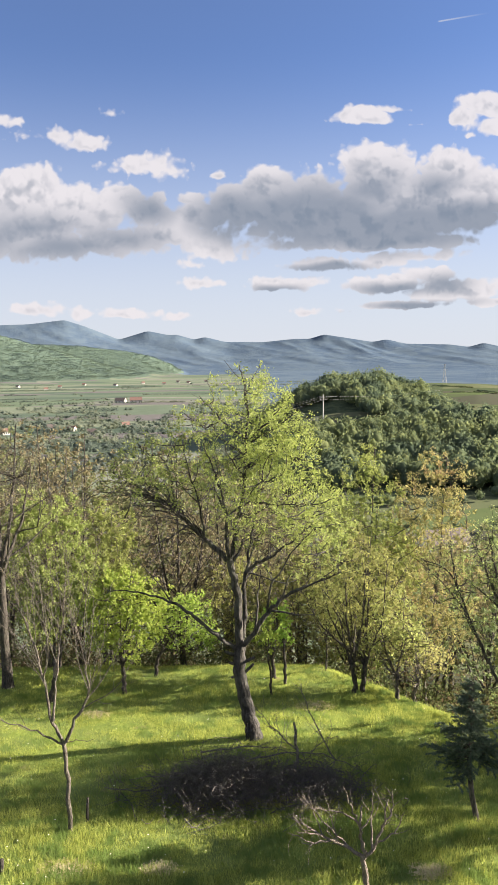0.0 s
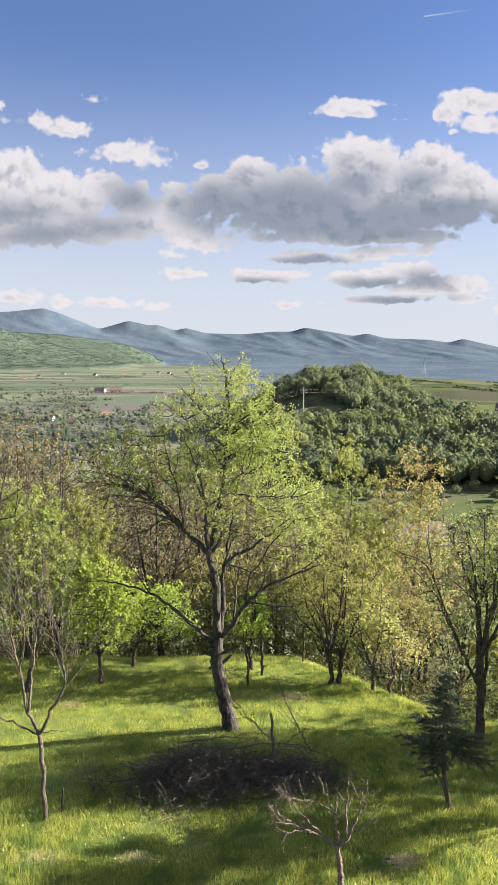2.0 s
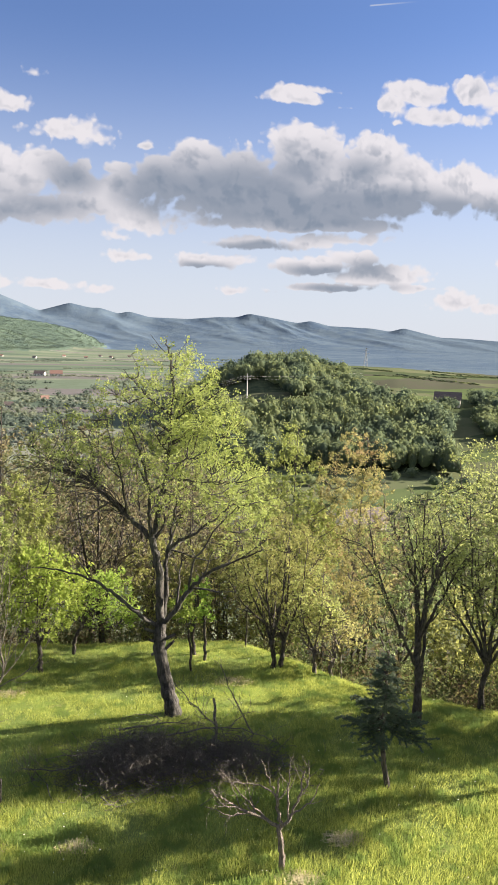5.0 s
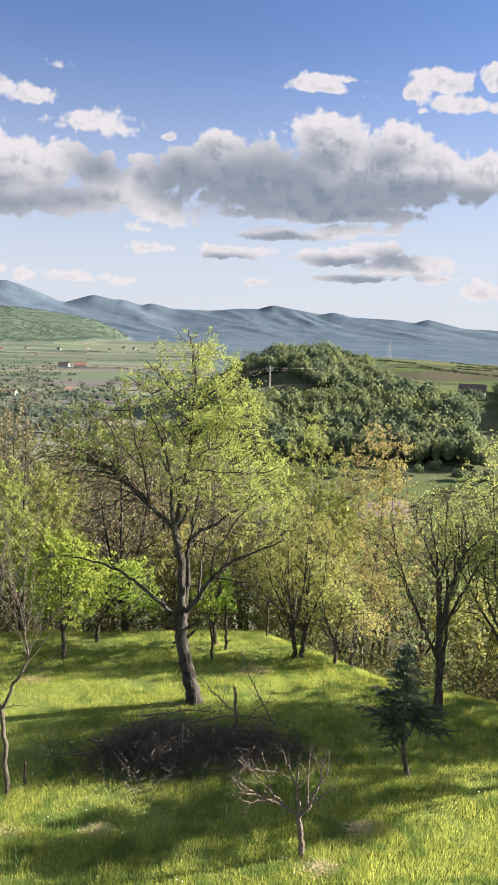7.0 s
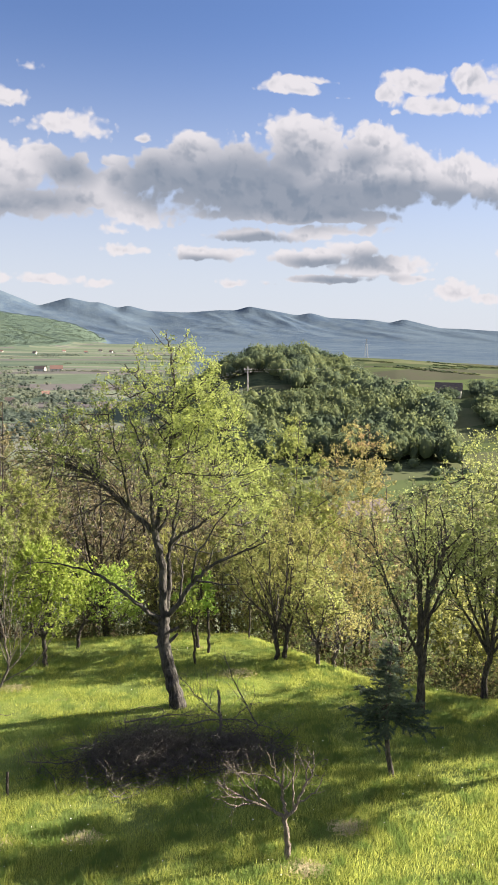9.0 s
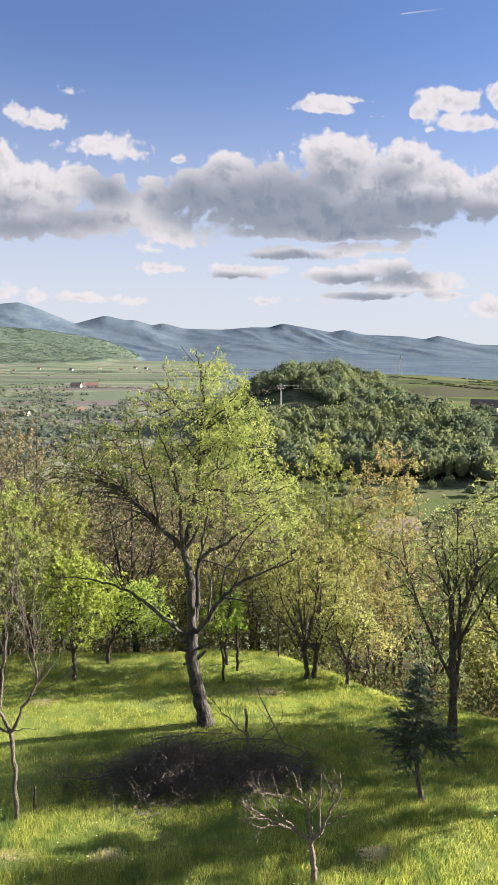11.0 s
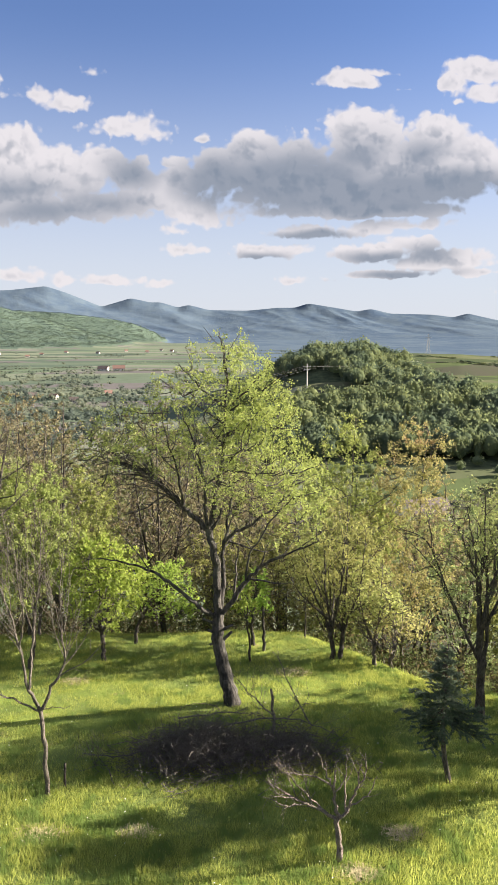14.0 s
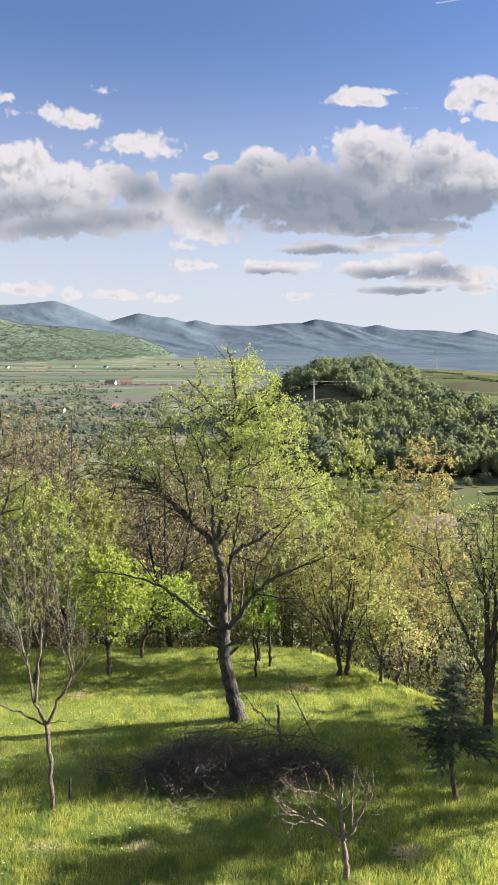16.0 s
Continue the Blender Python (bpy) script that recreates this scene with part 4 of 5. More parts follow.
def sapling():
    g = Grower(41, (0, 0, 2.9), (1.25, 1.0, 1.75), wander=0.14, lift=0.10, levels=2, ratio=0.5, per_metre=(10.0, 7.0, 3.0), spread=(20, 48), thin=0.45)
    g.limb([(0.0, 0, -0.1), (-0.02, 0, 0.7), (-0.05, 0, 1.4)], 0.040, 0.032, 2)
    f = (-0.05, 0, 1.38)
    g.limb([f, (-0.22, 0, 1.8), (-0.35, 0.1, 2.6), (-0.62, 0.1, 3.4), (-0.75, 0.1, 4.2)], 0.028, 0.005)
    g.limb([f, (0.15, 0, 1.75), (0.38, -0.05, 2.2), (0.30, -0.05, 2.8), (0.42, 0, 3.9)], 0.028, 0.005)
    g.limb([(-0.18, 0, 1.75), (-0.16, 0.2, 2.4), (-0.05, 0.3, 3.2), (0.05, 0.3, 4.2)], 0.022, 0.005)
    g.limb([(-0.3, 0.05, 2.3), (-0.12, -0.2, 3.0), (-0.22, -0.3, 4.0)], 0.016, 0.004)
    g.limb([f, (-0.4, -0.05, 1.62), (-0.8, -0.1, 1.78), (-1.25, -0.1, 1.95)], 0.016, 0.004, 1)
    g.limb([f, (0.15, -0.1, 1.5), (0.42, -0.1, 1.52)], 0.01, 0.003, 2)
    return tree_from(g, "young_tree", on_ground(-2.72, 9.5), "bare young tree with thin upright twigs in the grass", None, TWIG)


sapling()


def dead_shrub():
    g = Grower(43, (-0.2, 0, 0.85), (1.1, 0.6, 0.75), wander=0.2, lift=0.05, levels=2, ratio=0.5, per_metre=(9, 8, 3.0), spread=(30, 65))
    g.limb([(0.0, 0, -0.1), (-0.03, 0, 0.3), (-0.05, 0, 0.62)], 0.042, 0.034, 2)
    f = (-0.05, 0, 0.6)
    g.limb([f, (-0.3, 0, 0.78), (-0.62, -0.05, 0.95), (-0.92, -0.05, 1.2)], 0.024, 0.008, 0, 0.3)
    g.limb([f, (-0.1, 0.05, 0.9), (-0.07, 0.05, 1.25)], 0.028, 0.01)
    g.limb([f, (0.08, 0, 0.75), (0.17, 0, 1.0), (0.24, 0.02, 1.35)], 0.024, 0.008)
    g.limb([(-0.08, 0.05, 1.0), (-0.35, 0.1, 1.15), (-0.75, 0.1, 1.2)], 0.012, 0.005, 1)
    g.limb([(-0.2, 0, 0.7), (-0.5, 0.1, 0.97), (-0.8, 0.1, 1.36)], 0.014, 0.004, 1)
    g.limb([(-0.09, 0.05, 0.95), (-0.2, 0.1, 1.2), (-0.3, 0.1, 1.48)], 0.014, 0.004, 1)
    g.limb([(0.05, 0, 0.72), (0.03, 0.1, 1.1), (0.1, 0.1, 1.5)], 0.015, 0.004, 1)
    g.limb([(0.17, 0, 1.0), (0.31, 0, 1.2), (0.28, 0, 1.5)], 0.013, 0.004, 1)
    g.limb([(0.09, 0, 0.78), (0.3, -0.05, 0.95), (0.42, -0.05, 1.22)], 0.013, 0.004, 1)
    g.limb([(-0.45, -0.02, 0.86), (-0.7, -0.1, 0.88), (-0.98, -0.1, 1.02)], 0.011, 0.004, 1)
    return tree_from(g, "dead_shrub", on_ground(1.37, 7.79), "dead bare shrub with pale weathered branches", None, DEAD, category="shrub")


dead_shrub()


def spruce():
    rng = np.random.default_rng(51)
    ob = thing("spruce", on_ground(3.32, 9.54), "small dark green spruce with a bare lower trunk", "conifer")
    h = 2.3
    stem = np.array([(0, 0, -0.1), (-0.12, 0, 0.45), (-0.16, 0, 0.9), (-0.14, 0, 1.8), (-0.12, 0, h)])
    part("trunk", tube_mesh("trunk", [(stem, [0.045, 0.04, 0.034, 0.02, 0.004], 8)], BARK), ob)
    at, ways = [], []
    for n in range(84):
        f = rng.uniform(0, 1) ** 1.15
        z = 1.02 + (h - 1.1) * f ** 1.2
        reach = (0.60 * (1 - f) ** 0.95 + 0.07) * rng.uniform(0.5, 1.3)
        turn = n * 2.4 + rng.normal() * 0.3
        out = np.array((math.cos(turn), math.sin(turn), 0))
        s = np.array((-0.15, 0, z))
        t = np.linspace(0, 1, 7)[:, None]
        pts = s + out * reach * t + np.array((0, 0, 1)) * (-0.20 * t + 0.18 * t ** 3) * reach * 1.6
        tubes = [(pts, np.linspace(0.011, 0.003, 7), 4)]
        side = np.array((-out[1], out[0], 0))
        sprays = [pts[2:]]
        for m in range(7):
            q = pts[1 + m % 6]
            w = unit(out * 0.8 + side * (1 if m % 2 else -1) * rng.uniform(0.5, 0.9) + np.array((0, 0, rng.uniform(-0.3, 0.05))))
            ln = reach * rng.uniform(0.25, 0.45) * (1.1 - m / 9)
            tw = q + w * ln * np.linspace(0, 1, 4)[:, None]
            tubes.append((tw, np.linspace(0.005, 0.002, 4), 3))
            sprays.append(tw)
        part("branch", tube_mesh("branch", tubes, BARK), ob)
        for tw in sprays:
            ln = np.linalg.norm(tw[-1] - tw[0])
            k = int(ln * 700)
            q = rng.uniform(0, 1, k) * (len(tw) - 1)
            at.append(np.stack([np.interp(q, np.arange(len(tw)), tw[:, c]) for c in range(3)], 1))
            ways.append(unit(tw[-1] - tw[0]) * 0.8 + rng.normal(size=(k, 3)) * 0.55)
    at, ways = np.concatenate(at), np.concatenate(ways)
    ways /= np.linalg.norm(ways, axis=1, keepdims=True)
    side = np.cross(ways, rng.normal(size=ways.shape))
    side /= np.linalg.norm(side, axis=1, keepdims=True)
    ln = rng.uniform(0.03, 0.055, len(at))[:, None]
    v = np.stack([at + side * 0.005, at - side * 0.005, at + ways * ln], 1).reshape(-1, 3)
    part("needles", mesh_of("needles", v, np.arange(len(v)).reshape(-1, 3), NEEDLES), ob)


spruce()


def brush_pile():
    """Pruned branches thrown on a heap."""
    rng = np.random.default_rng(61)
    ob = thing("brush_pile", on_ground(-0.28, 10.45, 0.0), "heap of cut dark brushwood and thin branches in the grass", "brushwood")

    def heap(x, y):
        return 0.70 * np.exp(-((x + 0.25) / 0.85) ** 2 - (y / 0.5) ** 2) + 0.42 * np.exp(-((x - 1.25) / 0.6) ** 2 - (y / 0.45) ** 2) - 0.13 * y

    tubes = []
    for n in range(2500):
        x, y = (rng.normal(-0.2, 0.58) if n % 4 else rng.normal(1.2, 0.5)), rng.normal(0, 0.34)
        top = max(0.05, float(heap(x, y)) + 0.13 * y)
        z = -0.13 * y + rng.uniform(0.02, 1) * top
        way = unit(np.array((rng.normal(), rng.normal() * 0.6, rng.normal() * 0.6 + 0.15)))
        ln = rng.uniform(0.2, 0.75)
        bend = rng.normal(size=3) * 0.09
        t = np.linspace(-0.5, 0.5, 5)[:, None]
        pts = np.array((x, y, z)) + way * ln * t + bend * (0.25 - t * t) * 4
        pts[:, 2] = np.maximum(pts[:, 2], -0.13 * pts[:, 1] + 0.005)
        r = rng.uniform(0.0025, 0.007) if n % 6 else rng.uniform(0.007, 0.012)
        tubes.append((pts, np.linspace(r, r * 0.4, 5), 3))
    part("brushwood", tube_mesh("brushwood", tubes, BRUSH), ob, kind="stuff")
    # larger boughs lying over the heap, with their side twigs
    boughs = [
        [(0.2, 0.1, 0.55), (0.9, 0.15, 0.62), (1.5, 0.1, 0.60), (2.1, 0.0, 0.30)],
        [(-0.6, 0.2, 0.62), (0.2, 0.2, 0.72), (0.8, 0.2, 0.66)],
        [(0.95, 0.1, 0.25), (0.98, 0.1, 0.7), (0.93, 0.12, 1.15)],
        [(1.6, 0.2, 0.45), (1.3, 0.3, 1.0), (1.05, 0.4, 1.6)],
        [(1.0, 0.2, 0.6), (0.6, 0.3, 0.95), (0.3, 0.3, 1.35)],
        [(-0.4, 0.0, 0.4), (-1.0, -0.1, 0.45), (-1.7, -0.1, 0.35)],
        [(-0.8, 0.0, 0.25), (-1.5, -0.2, 0.2), (-2.1, -0.2, 0.3)],
        [(1.3, 0.0, 0.45), (1.8, -0.1, 0.25), (2.2, -0.1, 0.05)],
    ]
    for n, pts in enumerate(boughs):
        g = Grower(70 + n, (0, 0, 0.8), (2.6, 1.2, 1.3), wander=0.2, lift=0.06, levels=2, ratio=0.45, per_metre=(8, 6, 3), spread=(25, 60), thin=0.5)
        g.limb(pts, 0.015 if n != 2 else 0.028, 0.005 if n != 2 else 0.022, 0 if n != 2 else 2, 0.15)
        part("bough", tube_mesh("bough", g.tubes, BRUSH), ob)


brush_pile()


# ---- woods behind the orchard ----
def wood_kind(seed, height, width, leaf, leaves, leaf_size, label):
    return orchard_tree(seed, "woodland_tree", (0, 0, -400), height, width, height * 0.2, label, leaf, BARK_DARK, limbs=6, leaf_size=leaf_size, leaves=leaves, r=0.10, squat=0.3, low=height * 0.12, boughs=45, twigs=240, coarse=True, group="trees of the wood below the lawn")


KINDS = [
    wood_kind(81, 9.0, 5.0, BUDS, 5000, 0.088, "tall brownish tree with opening buds in the wood"),
    wood_kind(82, 8.0, 4.8, WOOD_OLIVE, 5200, 0.10, "olive-green tree in young leaf in the wood"),
    wood_kind(83, 8.5, 4.6, WOOD_PALE, 5200, 0.10, "pale green tree in young leaf in the wood"),
    wood_kind(84, 7.5, 4.8, WOOD_BRONZE, 5000, 0.10, "bronze-leaved tree in the wood"),
]


def wood():
    rng = np.random.default_rng(90)
    spots = []
    for n in range(4000):
        y = 19.5 + 45 * rng.uniform(0, 1) ** 1.4
        u = rng.uniform(-0.60, 0.54)
        x = u * y
        if y < crest(x) + 2.6 + (1.2 if x > 0 else 0):
            continue
        gap = 1.45 + 0.028 * y
        if any((x - a) ** 2 + (y - b) ** 2 < gap * gap for a, b in spots):
            continue
        spots.append((x, y))
        if len(spots) > 74:
            break
    for x, y in spots:
        u = x / y
        z = float(ground_z(x, y))
        # crowns stay under the line of sight to the valley
        sight = np.interp(u, [-.6, -.3, -.12, 0, .1, .2, .3, .36, .5, .62], [-.076, -.073, -.082, -.145, -.195, -.225, -.255, -.235, -.18, -.16]) * y
        kind = rng.choice(4, p=(0.48, 0.32, 0.10, 0.10)) if u < 0.1 else rng.choice(4, p=(0.2, 0.38, 0.28, 0.14))
        tall = (9.0, 8.0, 8.5, 7.5)[kind]
        size = min(np.interp(y, [20, 32, 60], [1.15, 1.5, 1.9]), (sight - z) / tall * rng.uniform(0.92, 1.06))
        if size < 0.25:
            continue
        ob = copy_thing(KINDS[kind], pose(x, y, z - 0.1, 0, 0, rng.uniform(0, 360)))
        ob.scale = (size * 1.1, size * 1.1, size)
    for k in KINDS:
        for c in list(k.children):
            bpy.data.objects.remove(c)
        bpy.data.objects.remove(k)


wood()


def undergrowth():
    """Thicket of young shoots and bushes at the foot of the wood."""
    rng = np.random.default_rng(95)
    at = []
    for n in range(820):
        y = 13 + 29 * rng.uniform(0, 1) ** 1.6
        x = rng.uniform(-0.5, 0.58) * y
        if y < crest(x) + (2.0 if x < -0.5 else 1.9 if x < 2.5 else 1.6):
            continue
        r, h = rng.uniform(0.5, 1.2), rng.uniform(0.8, 2.7) + (0.9 if -0.5 < x < 2.8 else 0)
        h *= 0.5 if x > 4.5 else 1
        w = rng.normal(size=(215, 3))
        w /= np.linalg.norm(w, axis=1, keepdims=True)
        w *= rng.uniform(0.3, 1, 215)[:, None] ** 0.5
        at.append(w * (r, r, h * 0.55) + (x, y, float(ground_z(x, y)) + h * 0.5))
    ob = new("undergrowth", leaf_mesh("undergrowth", np.concatenate(at), 0.09, SHRUB_LEAF, rng))
    tagged(ob, "brown and olive thicket of bushes at the wood's foot", "undergrowth", kind="stuff")


undergrowth()


# ---- grass ----
def grass():
    rng = np.random.default_rng(100)
    n = 640000
    y = 6.0 + 14.5 * rng.uniform(0, 1, n) ** 1.15
    x = rng.uniform(-0.43, 0.56, n) * y
    rim = slice(0, 60000)
    x[rim] = rng.uniform(2.5, 9.0, 60000)
    y[rim] = crest(x[rim]) + rng.uniform(-1.5, 3.0, 60000)
    clump = value_noise(x * 1.6, y * 1.6, 31, 3)
    bare = value_noise(x * 1.1, y * 1.1, 44, 3)
    keep = (y < crest(x) + 3) & (bare < 0.34) & (rng.uniform(-0.5, 0.5, n) < clump * 1.4 + 0.32)
    x, y, clump = x[keep], y[keep], clump[keep]
    n = len(x)
    z = ground_z(x, y) - 0.01
    h = rng.uniform(0.03, 0.085, n) * (1 + 1.1 * np.maximum(clump, -0.3)) * np.where(rng.uniform(0, 1, n) > 0.94, 1.9, 1.0) * np.interp(y, [6.5, 9.5, 12], [1.35, 1.2, 1.0])
    w = rng.uniform(0.003, 0.0065, n)
    turn = rng.uniform(0, 6.283, n)
    lean = rng.uniform(0.1, 0.7, n) * h
    ax, ay = np.cos(turn), np.sin(turn)
    t2 = turn + rng.normal(0, 1.0, n)
    bx, by = np.cos(t2 + 1.57) * lean, np.sin(t2 + 1.57) * lean
    v = np.stack([np.stack([x - ax * w, y - ay * w, z], -1), np.stack([x + ax * w, y + ay * w, z], -1), np.stack([x + bx, y + by, z + h], -1)], 1)
    ob = new("grass", mesh_of("grass", v.reshape(-1, 3), np.arange(3 * n).reshape(-1, 3), GRASS))
    tagged(ob, "fresh spring grass of uneven height on the lawn", "grass", kind="stuff")


grass()


# ---- the valley and the knoll ----
def lumpy(w, lumps, sharp=3):
    return 0.70 + 0.36 * np.clip((w @ lumps.T).max(1), 0, 1) ** sharp


def clump_shape(rng, n, leafy, rows, cols, loose, body):
    """A crown about 1 m in radius: a closed lumpy body and leafy facets all over it."""
    lumps = rng.normal(size=(11, 3))
    lumps[:, 2] = np.abs(lumps[:, 2]) * 0.9
    lumps /= np.linalg.norm(lumps, axis=1, keepdims=True)
    f, a = np.linspace(-0.55, 1.0, rows) * 1.5, np.arange(cols) / cols * 2 * np.pi
    core = np.stack([np.cos(f)[:, None] * np.cos(a), np.cos(f)[:, None] * np.sin(a), np.sin(f)[:, None] * np.ones(cols)], -1).reshape(-1, 3)
    core = core * (lumpy(core, lumps) * body + 0.03 * rng.normal(size=len(core)))[:, None]
    i, k = np.meshgrid(np.arange(rows - 1), np.arange(cols), indexing="ij")
    k2 = (k + 1) % cols
    core_faces = np.stack([i * cols + k, i * cols + k2, (i + 1) * cols + k2, (i + 1) * cols + k], -1).reshape(-1, 4)
    w = rng.normal(size=(n, 3))
    w /= np.linalg.norm(w, axis=1, keepdims=True)
    w[:, 2] = np.abs(w[:, 2]) * 1.1 - 0.25
    w /= np.linalg.norm(w, axis=1, keepdims=True)
    at = w * (lumpy(w, lumps) * rng.uniform(0.88, 1.18, n))[:, None]
    nor = w + rng.normal(size=(n, 3)) * loose
    nor /= np.linalg.norm(nor, axis=1, keepdims=True)
    a = np.cross(nor, rng.normal(size=(n, 3)))
    a /= np.linalg.norm(a, axis=1, keepdims=True)
    b = np.cross(nor, a)
    s = rng.uniform(0.05, 0.13, n)[:, None] * leafy
    leaves = np.stack([at + a * s, at + b * s * 0.8, at - a * s, at - b * s * 0.8], 1).reshape(-1, 3)
    return leaves, core, core_faces


def far_wood(name, spots, label, mat, seed, n=300, leafy=1.0, rows=7, cols=11, loose=0.4, body=0.9):
    """Many far trees in one mesh. spots: x, y, radius, height."""
    rng = np.random.default_rng(seed)
    shapes = [clump_shape(rng, n, leafy, rows, cols, loose, body) for _ in range(10)]
    vs, fs, base = [], [], 0
    for x, y, r, h in spots:
        leaves, core, core_faces = shapes[rng.integers(10)]
        c, d = math.cos(t := rng.uniform(0, 6.28)), math.sin(t)
        z = float(ground_z(x, y))
        s = np.concatenate([leaves, core])
        q = np.stack([s[:, 0] * c - s[:, 1] * d, s[:, 0] * d + s[:, 1] * c, s[:, 2]], 1)
        vs.append(q * (r, r, h * 0.55) + (x, y, z + h * 0.42))
        fs += [np.arange(len(leaves)).reshape(-1, 4) + base, core_faces + base + len(leaves)]
        base += len(s)
    ob = new(name, mesh_of(name, np.concatenate(vs), np.concatenate(fs), mat, smooth=True))
    tagged(ob, label, "trees", kind="stuff")


def knoll_woods():
    rng = np.random.default_rng(111)
    spots = []
    while len(spots) < 1450:
        u, r = rng.uniform(0.0, 0.60), rng.uniform(250, 505)
        edge = value_noise(u * 14, r / 45, 5, 3)
        front = 272 + 20 * edge < r < np.interp(u, [.24, .30, .38, .44], [352, 362, 350, 325]) + 26 * edge and 0.03 < u < 0.43 + 0.12 * edge
        top = np.interp(u, [.02, .14, .18, .24, .31], [432, 428, 375, 345, 372]) + 25 * edge < r < np.interp(u, [.19, .24, .275, .30], [500, 462, 432, 395]) and 0.0 < u < 0.295
        rim = 318 < r < 405 and 0.40 < u and edge > -0.08
        if not (front or top or rim):
            continue
        y = r / math.sqrt(1 + u * u)
        big = rng.uniform(0.4, 1.25)
        tall = 0.62 if rim and not (front or top) else np.interp(u, [.05, .19, .22, .30], [0.9, 1.12, 0.85, 0.7]) if top else 1
        spots.append((u * y, y, 3.9 * big * rng.uniform(0.8, 1.25), 10.0 * (0.5 + 0.5 * big) * rng.uniform(0.85, 1.2) * tall))
    # hedges along the fields, and bushes at the foot
    for n in range(11):
        r, u, bend = rng.uniform(415, 510), rng.uniform(0.26, 0.52), rng.normal() * 160
        for m in range(rng.integers(18, 60)):
            v = u + m * 1.5 / r
            far = r + bend * (v - u) + rng.normal() * 0.5
            y = far / math.sqrt(1 + v * v)
            if rng.uniform() < 0.9:
                spots.append((v * y, y, rng.uniform(0.8, 1.5), rng.uniform(0.5, 1.3)))
    for n in range(44):
        u, r = rng.uniform(0.16, 0.56), rng.uniform(205, 268)
        y = r / math.sqrt(1 + u * u)
        spots.append((u * y, y, rng.uniform(1.5, 3.2), rng.uniform(2, 5)))
    far_wood("knoll_wood", spots, "mixed green woodland covering the knoll above the valley", KNOLL_LEAF, 112, 96, 1.12, 5, 9, 0.42, 0.80)


knoll_woods()


def valley_trees():
    rng = np.random.default_rng(121)
    spots = []
    while len(spots) < 2500:
        u, r = rng.uniform(-0.52, 0.08), math.exp(rng.uniform(math.log(180), math.log(1800)))
        fleck = value_noise(u * 13, r / 150, 15, 3)
        hedge = abs(value_noise(u * 6, r / 130, 18, 2))
        wooded = r < 880 and fleck > np.interp(r, [180, 420, 640, 880], [-0.06, -0.05, 0.0, 0.12])
        if not (wooded or (r > 620 and hedge < 0.004)) or (840 < r < 960 and -0.2 < u < -0.12):
            continue
        y = r / math.sqrt(1 + u * u)
        big = rng.uniform(0.35, 1.15)
        spots.append((u * y, y, 3.4 * big * rng.uniform(0.8, 1.5), 5.0 * big))
    # hedges between the fields
    for n in range(26):
        r, u = rng.uniform(620, 1800), rng.uniform(-0.5, 0.0)
        long, bend = rng.uniform(0.05, 0.2), rng.normal() * 120
        for m in range(int(long * r / 5)):
            v = u + m * 5 / r
            far = r + bend * (v - u) + rng.normal() * 1.5
            if rng.uniform() < 0.85:
                spots.append((v * far, far, rng.uniform(1.8, 3.6), rng.uniform(1.6, 4.2)))
    far_wood("valley_trees", spots, "hedges and small groups of trees between the valley fields", HAZED_VALLEY_LEAF, 122, 32, 2.0, 4, 5, 0.8, 0.55)


valley_trees()


def hillside_wood():
    rng = np.random.default_rng(131)
    spots = []
    while len(spots) < 5600:
        u, r = rng.uniform(-0.50, -0.04), rng.uniform(1900, 3250)
        y = r / math.sqrt(1 + u * u)
        if ground_z(u * y, y) < VALLEY + 13:
            continue
        big = rng.uniform(0.6, 1.3)
        spots.append((u * y, y, 8.5 * big, 5.0 * big))
    far_wood("hillside_wood", spots, "hazy grey-green woodland on the hillside across the valley", HAZED_HILL_LEAF, 132, 15, 2.1, 3, 3, 0.55, 0.3)


hillside_wood()


WALL_WHITE = plain_material("pale_render", (0.55, 0.52, 0.47), (0.72, 0.69, 0.63), 0.8)
ROOF_RED = plain_material("red_roof_tiles", (0.15, 0.085, 0.07), (0.21, 0.125, 0.10), 1.5)
ROOF_GREY = plain_material("weathered_roof_tiles", (0.085, 0.068, 0.062), (0.14, 0.11, 0.10), 1.5)
GLASS_DARK = plain_material("dark_window", (0.03, 0.035, 0.04), (0.05, 0.055, 0.06), 1.0, 0.2)
CONCRETE = plain_material("grey_concrete", (0.42, 0.41, 0.39), (0.55, 0.54, 0.51), 2.0)


def box(bm, lo, hi):
    vs = [bm.verts.new((x, y, z)) for z in (lo[2], hi[2]) for y in (lo[1], hi[1]) for x in (lo[0], hi[0])]
    for f in ((0, 2, 3, 1), (4, 5, 7, 6), (0, 1, 5, 4), (1, 3, 7, 5), (3, 2, 6, 7), (2, 0, 4, 6)):
        bm.faces.new([vs[i] for i in f])


def done(bm, name, mat):
    me = bpy.data.meshes.new(name)
    bm.to_mesh(me)
    bm.free()
    me.materials.append(mat)
    return me


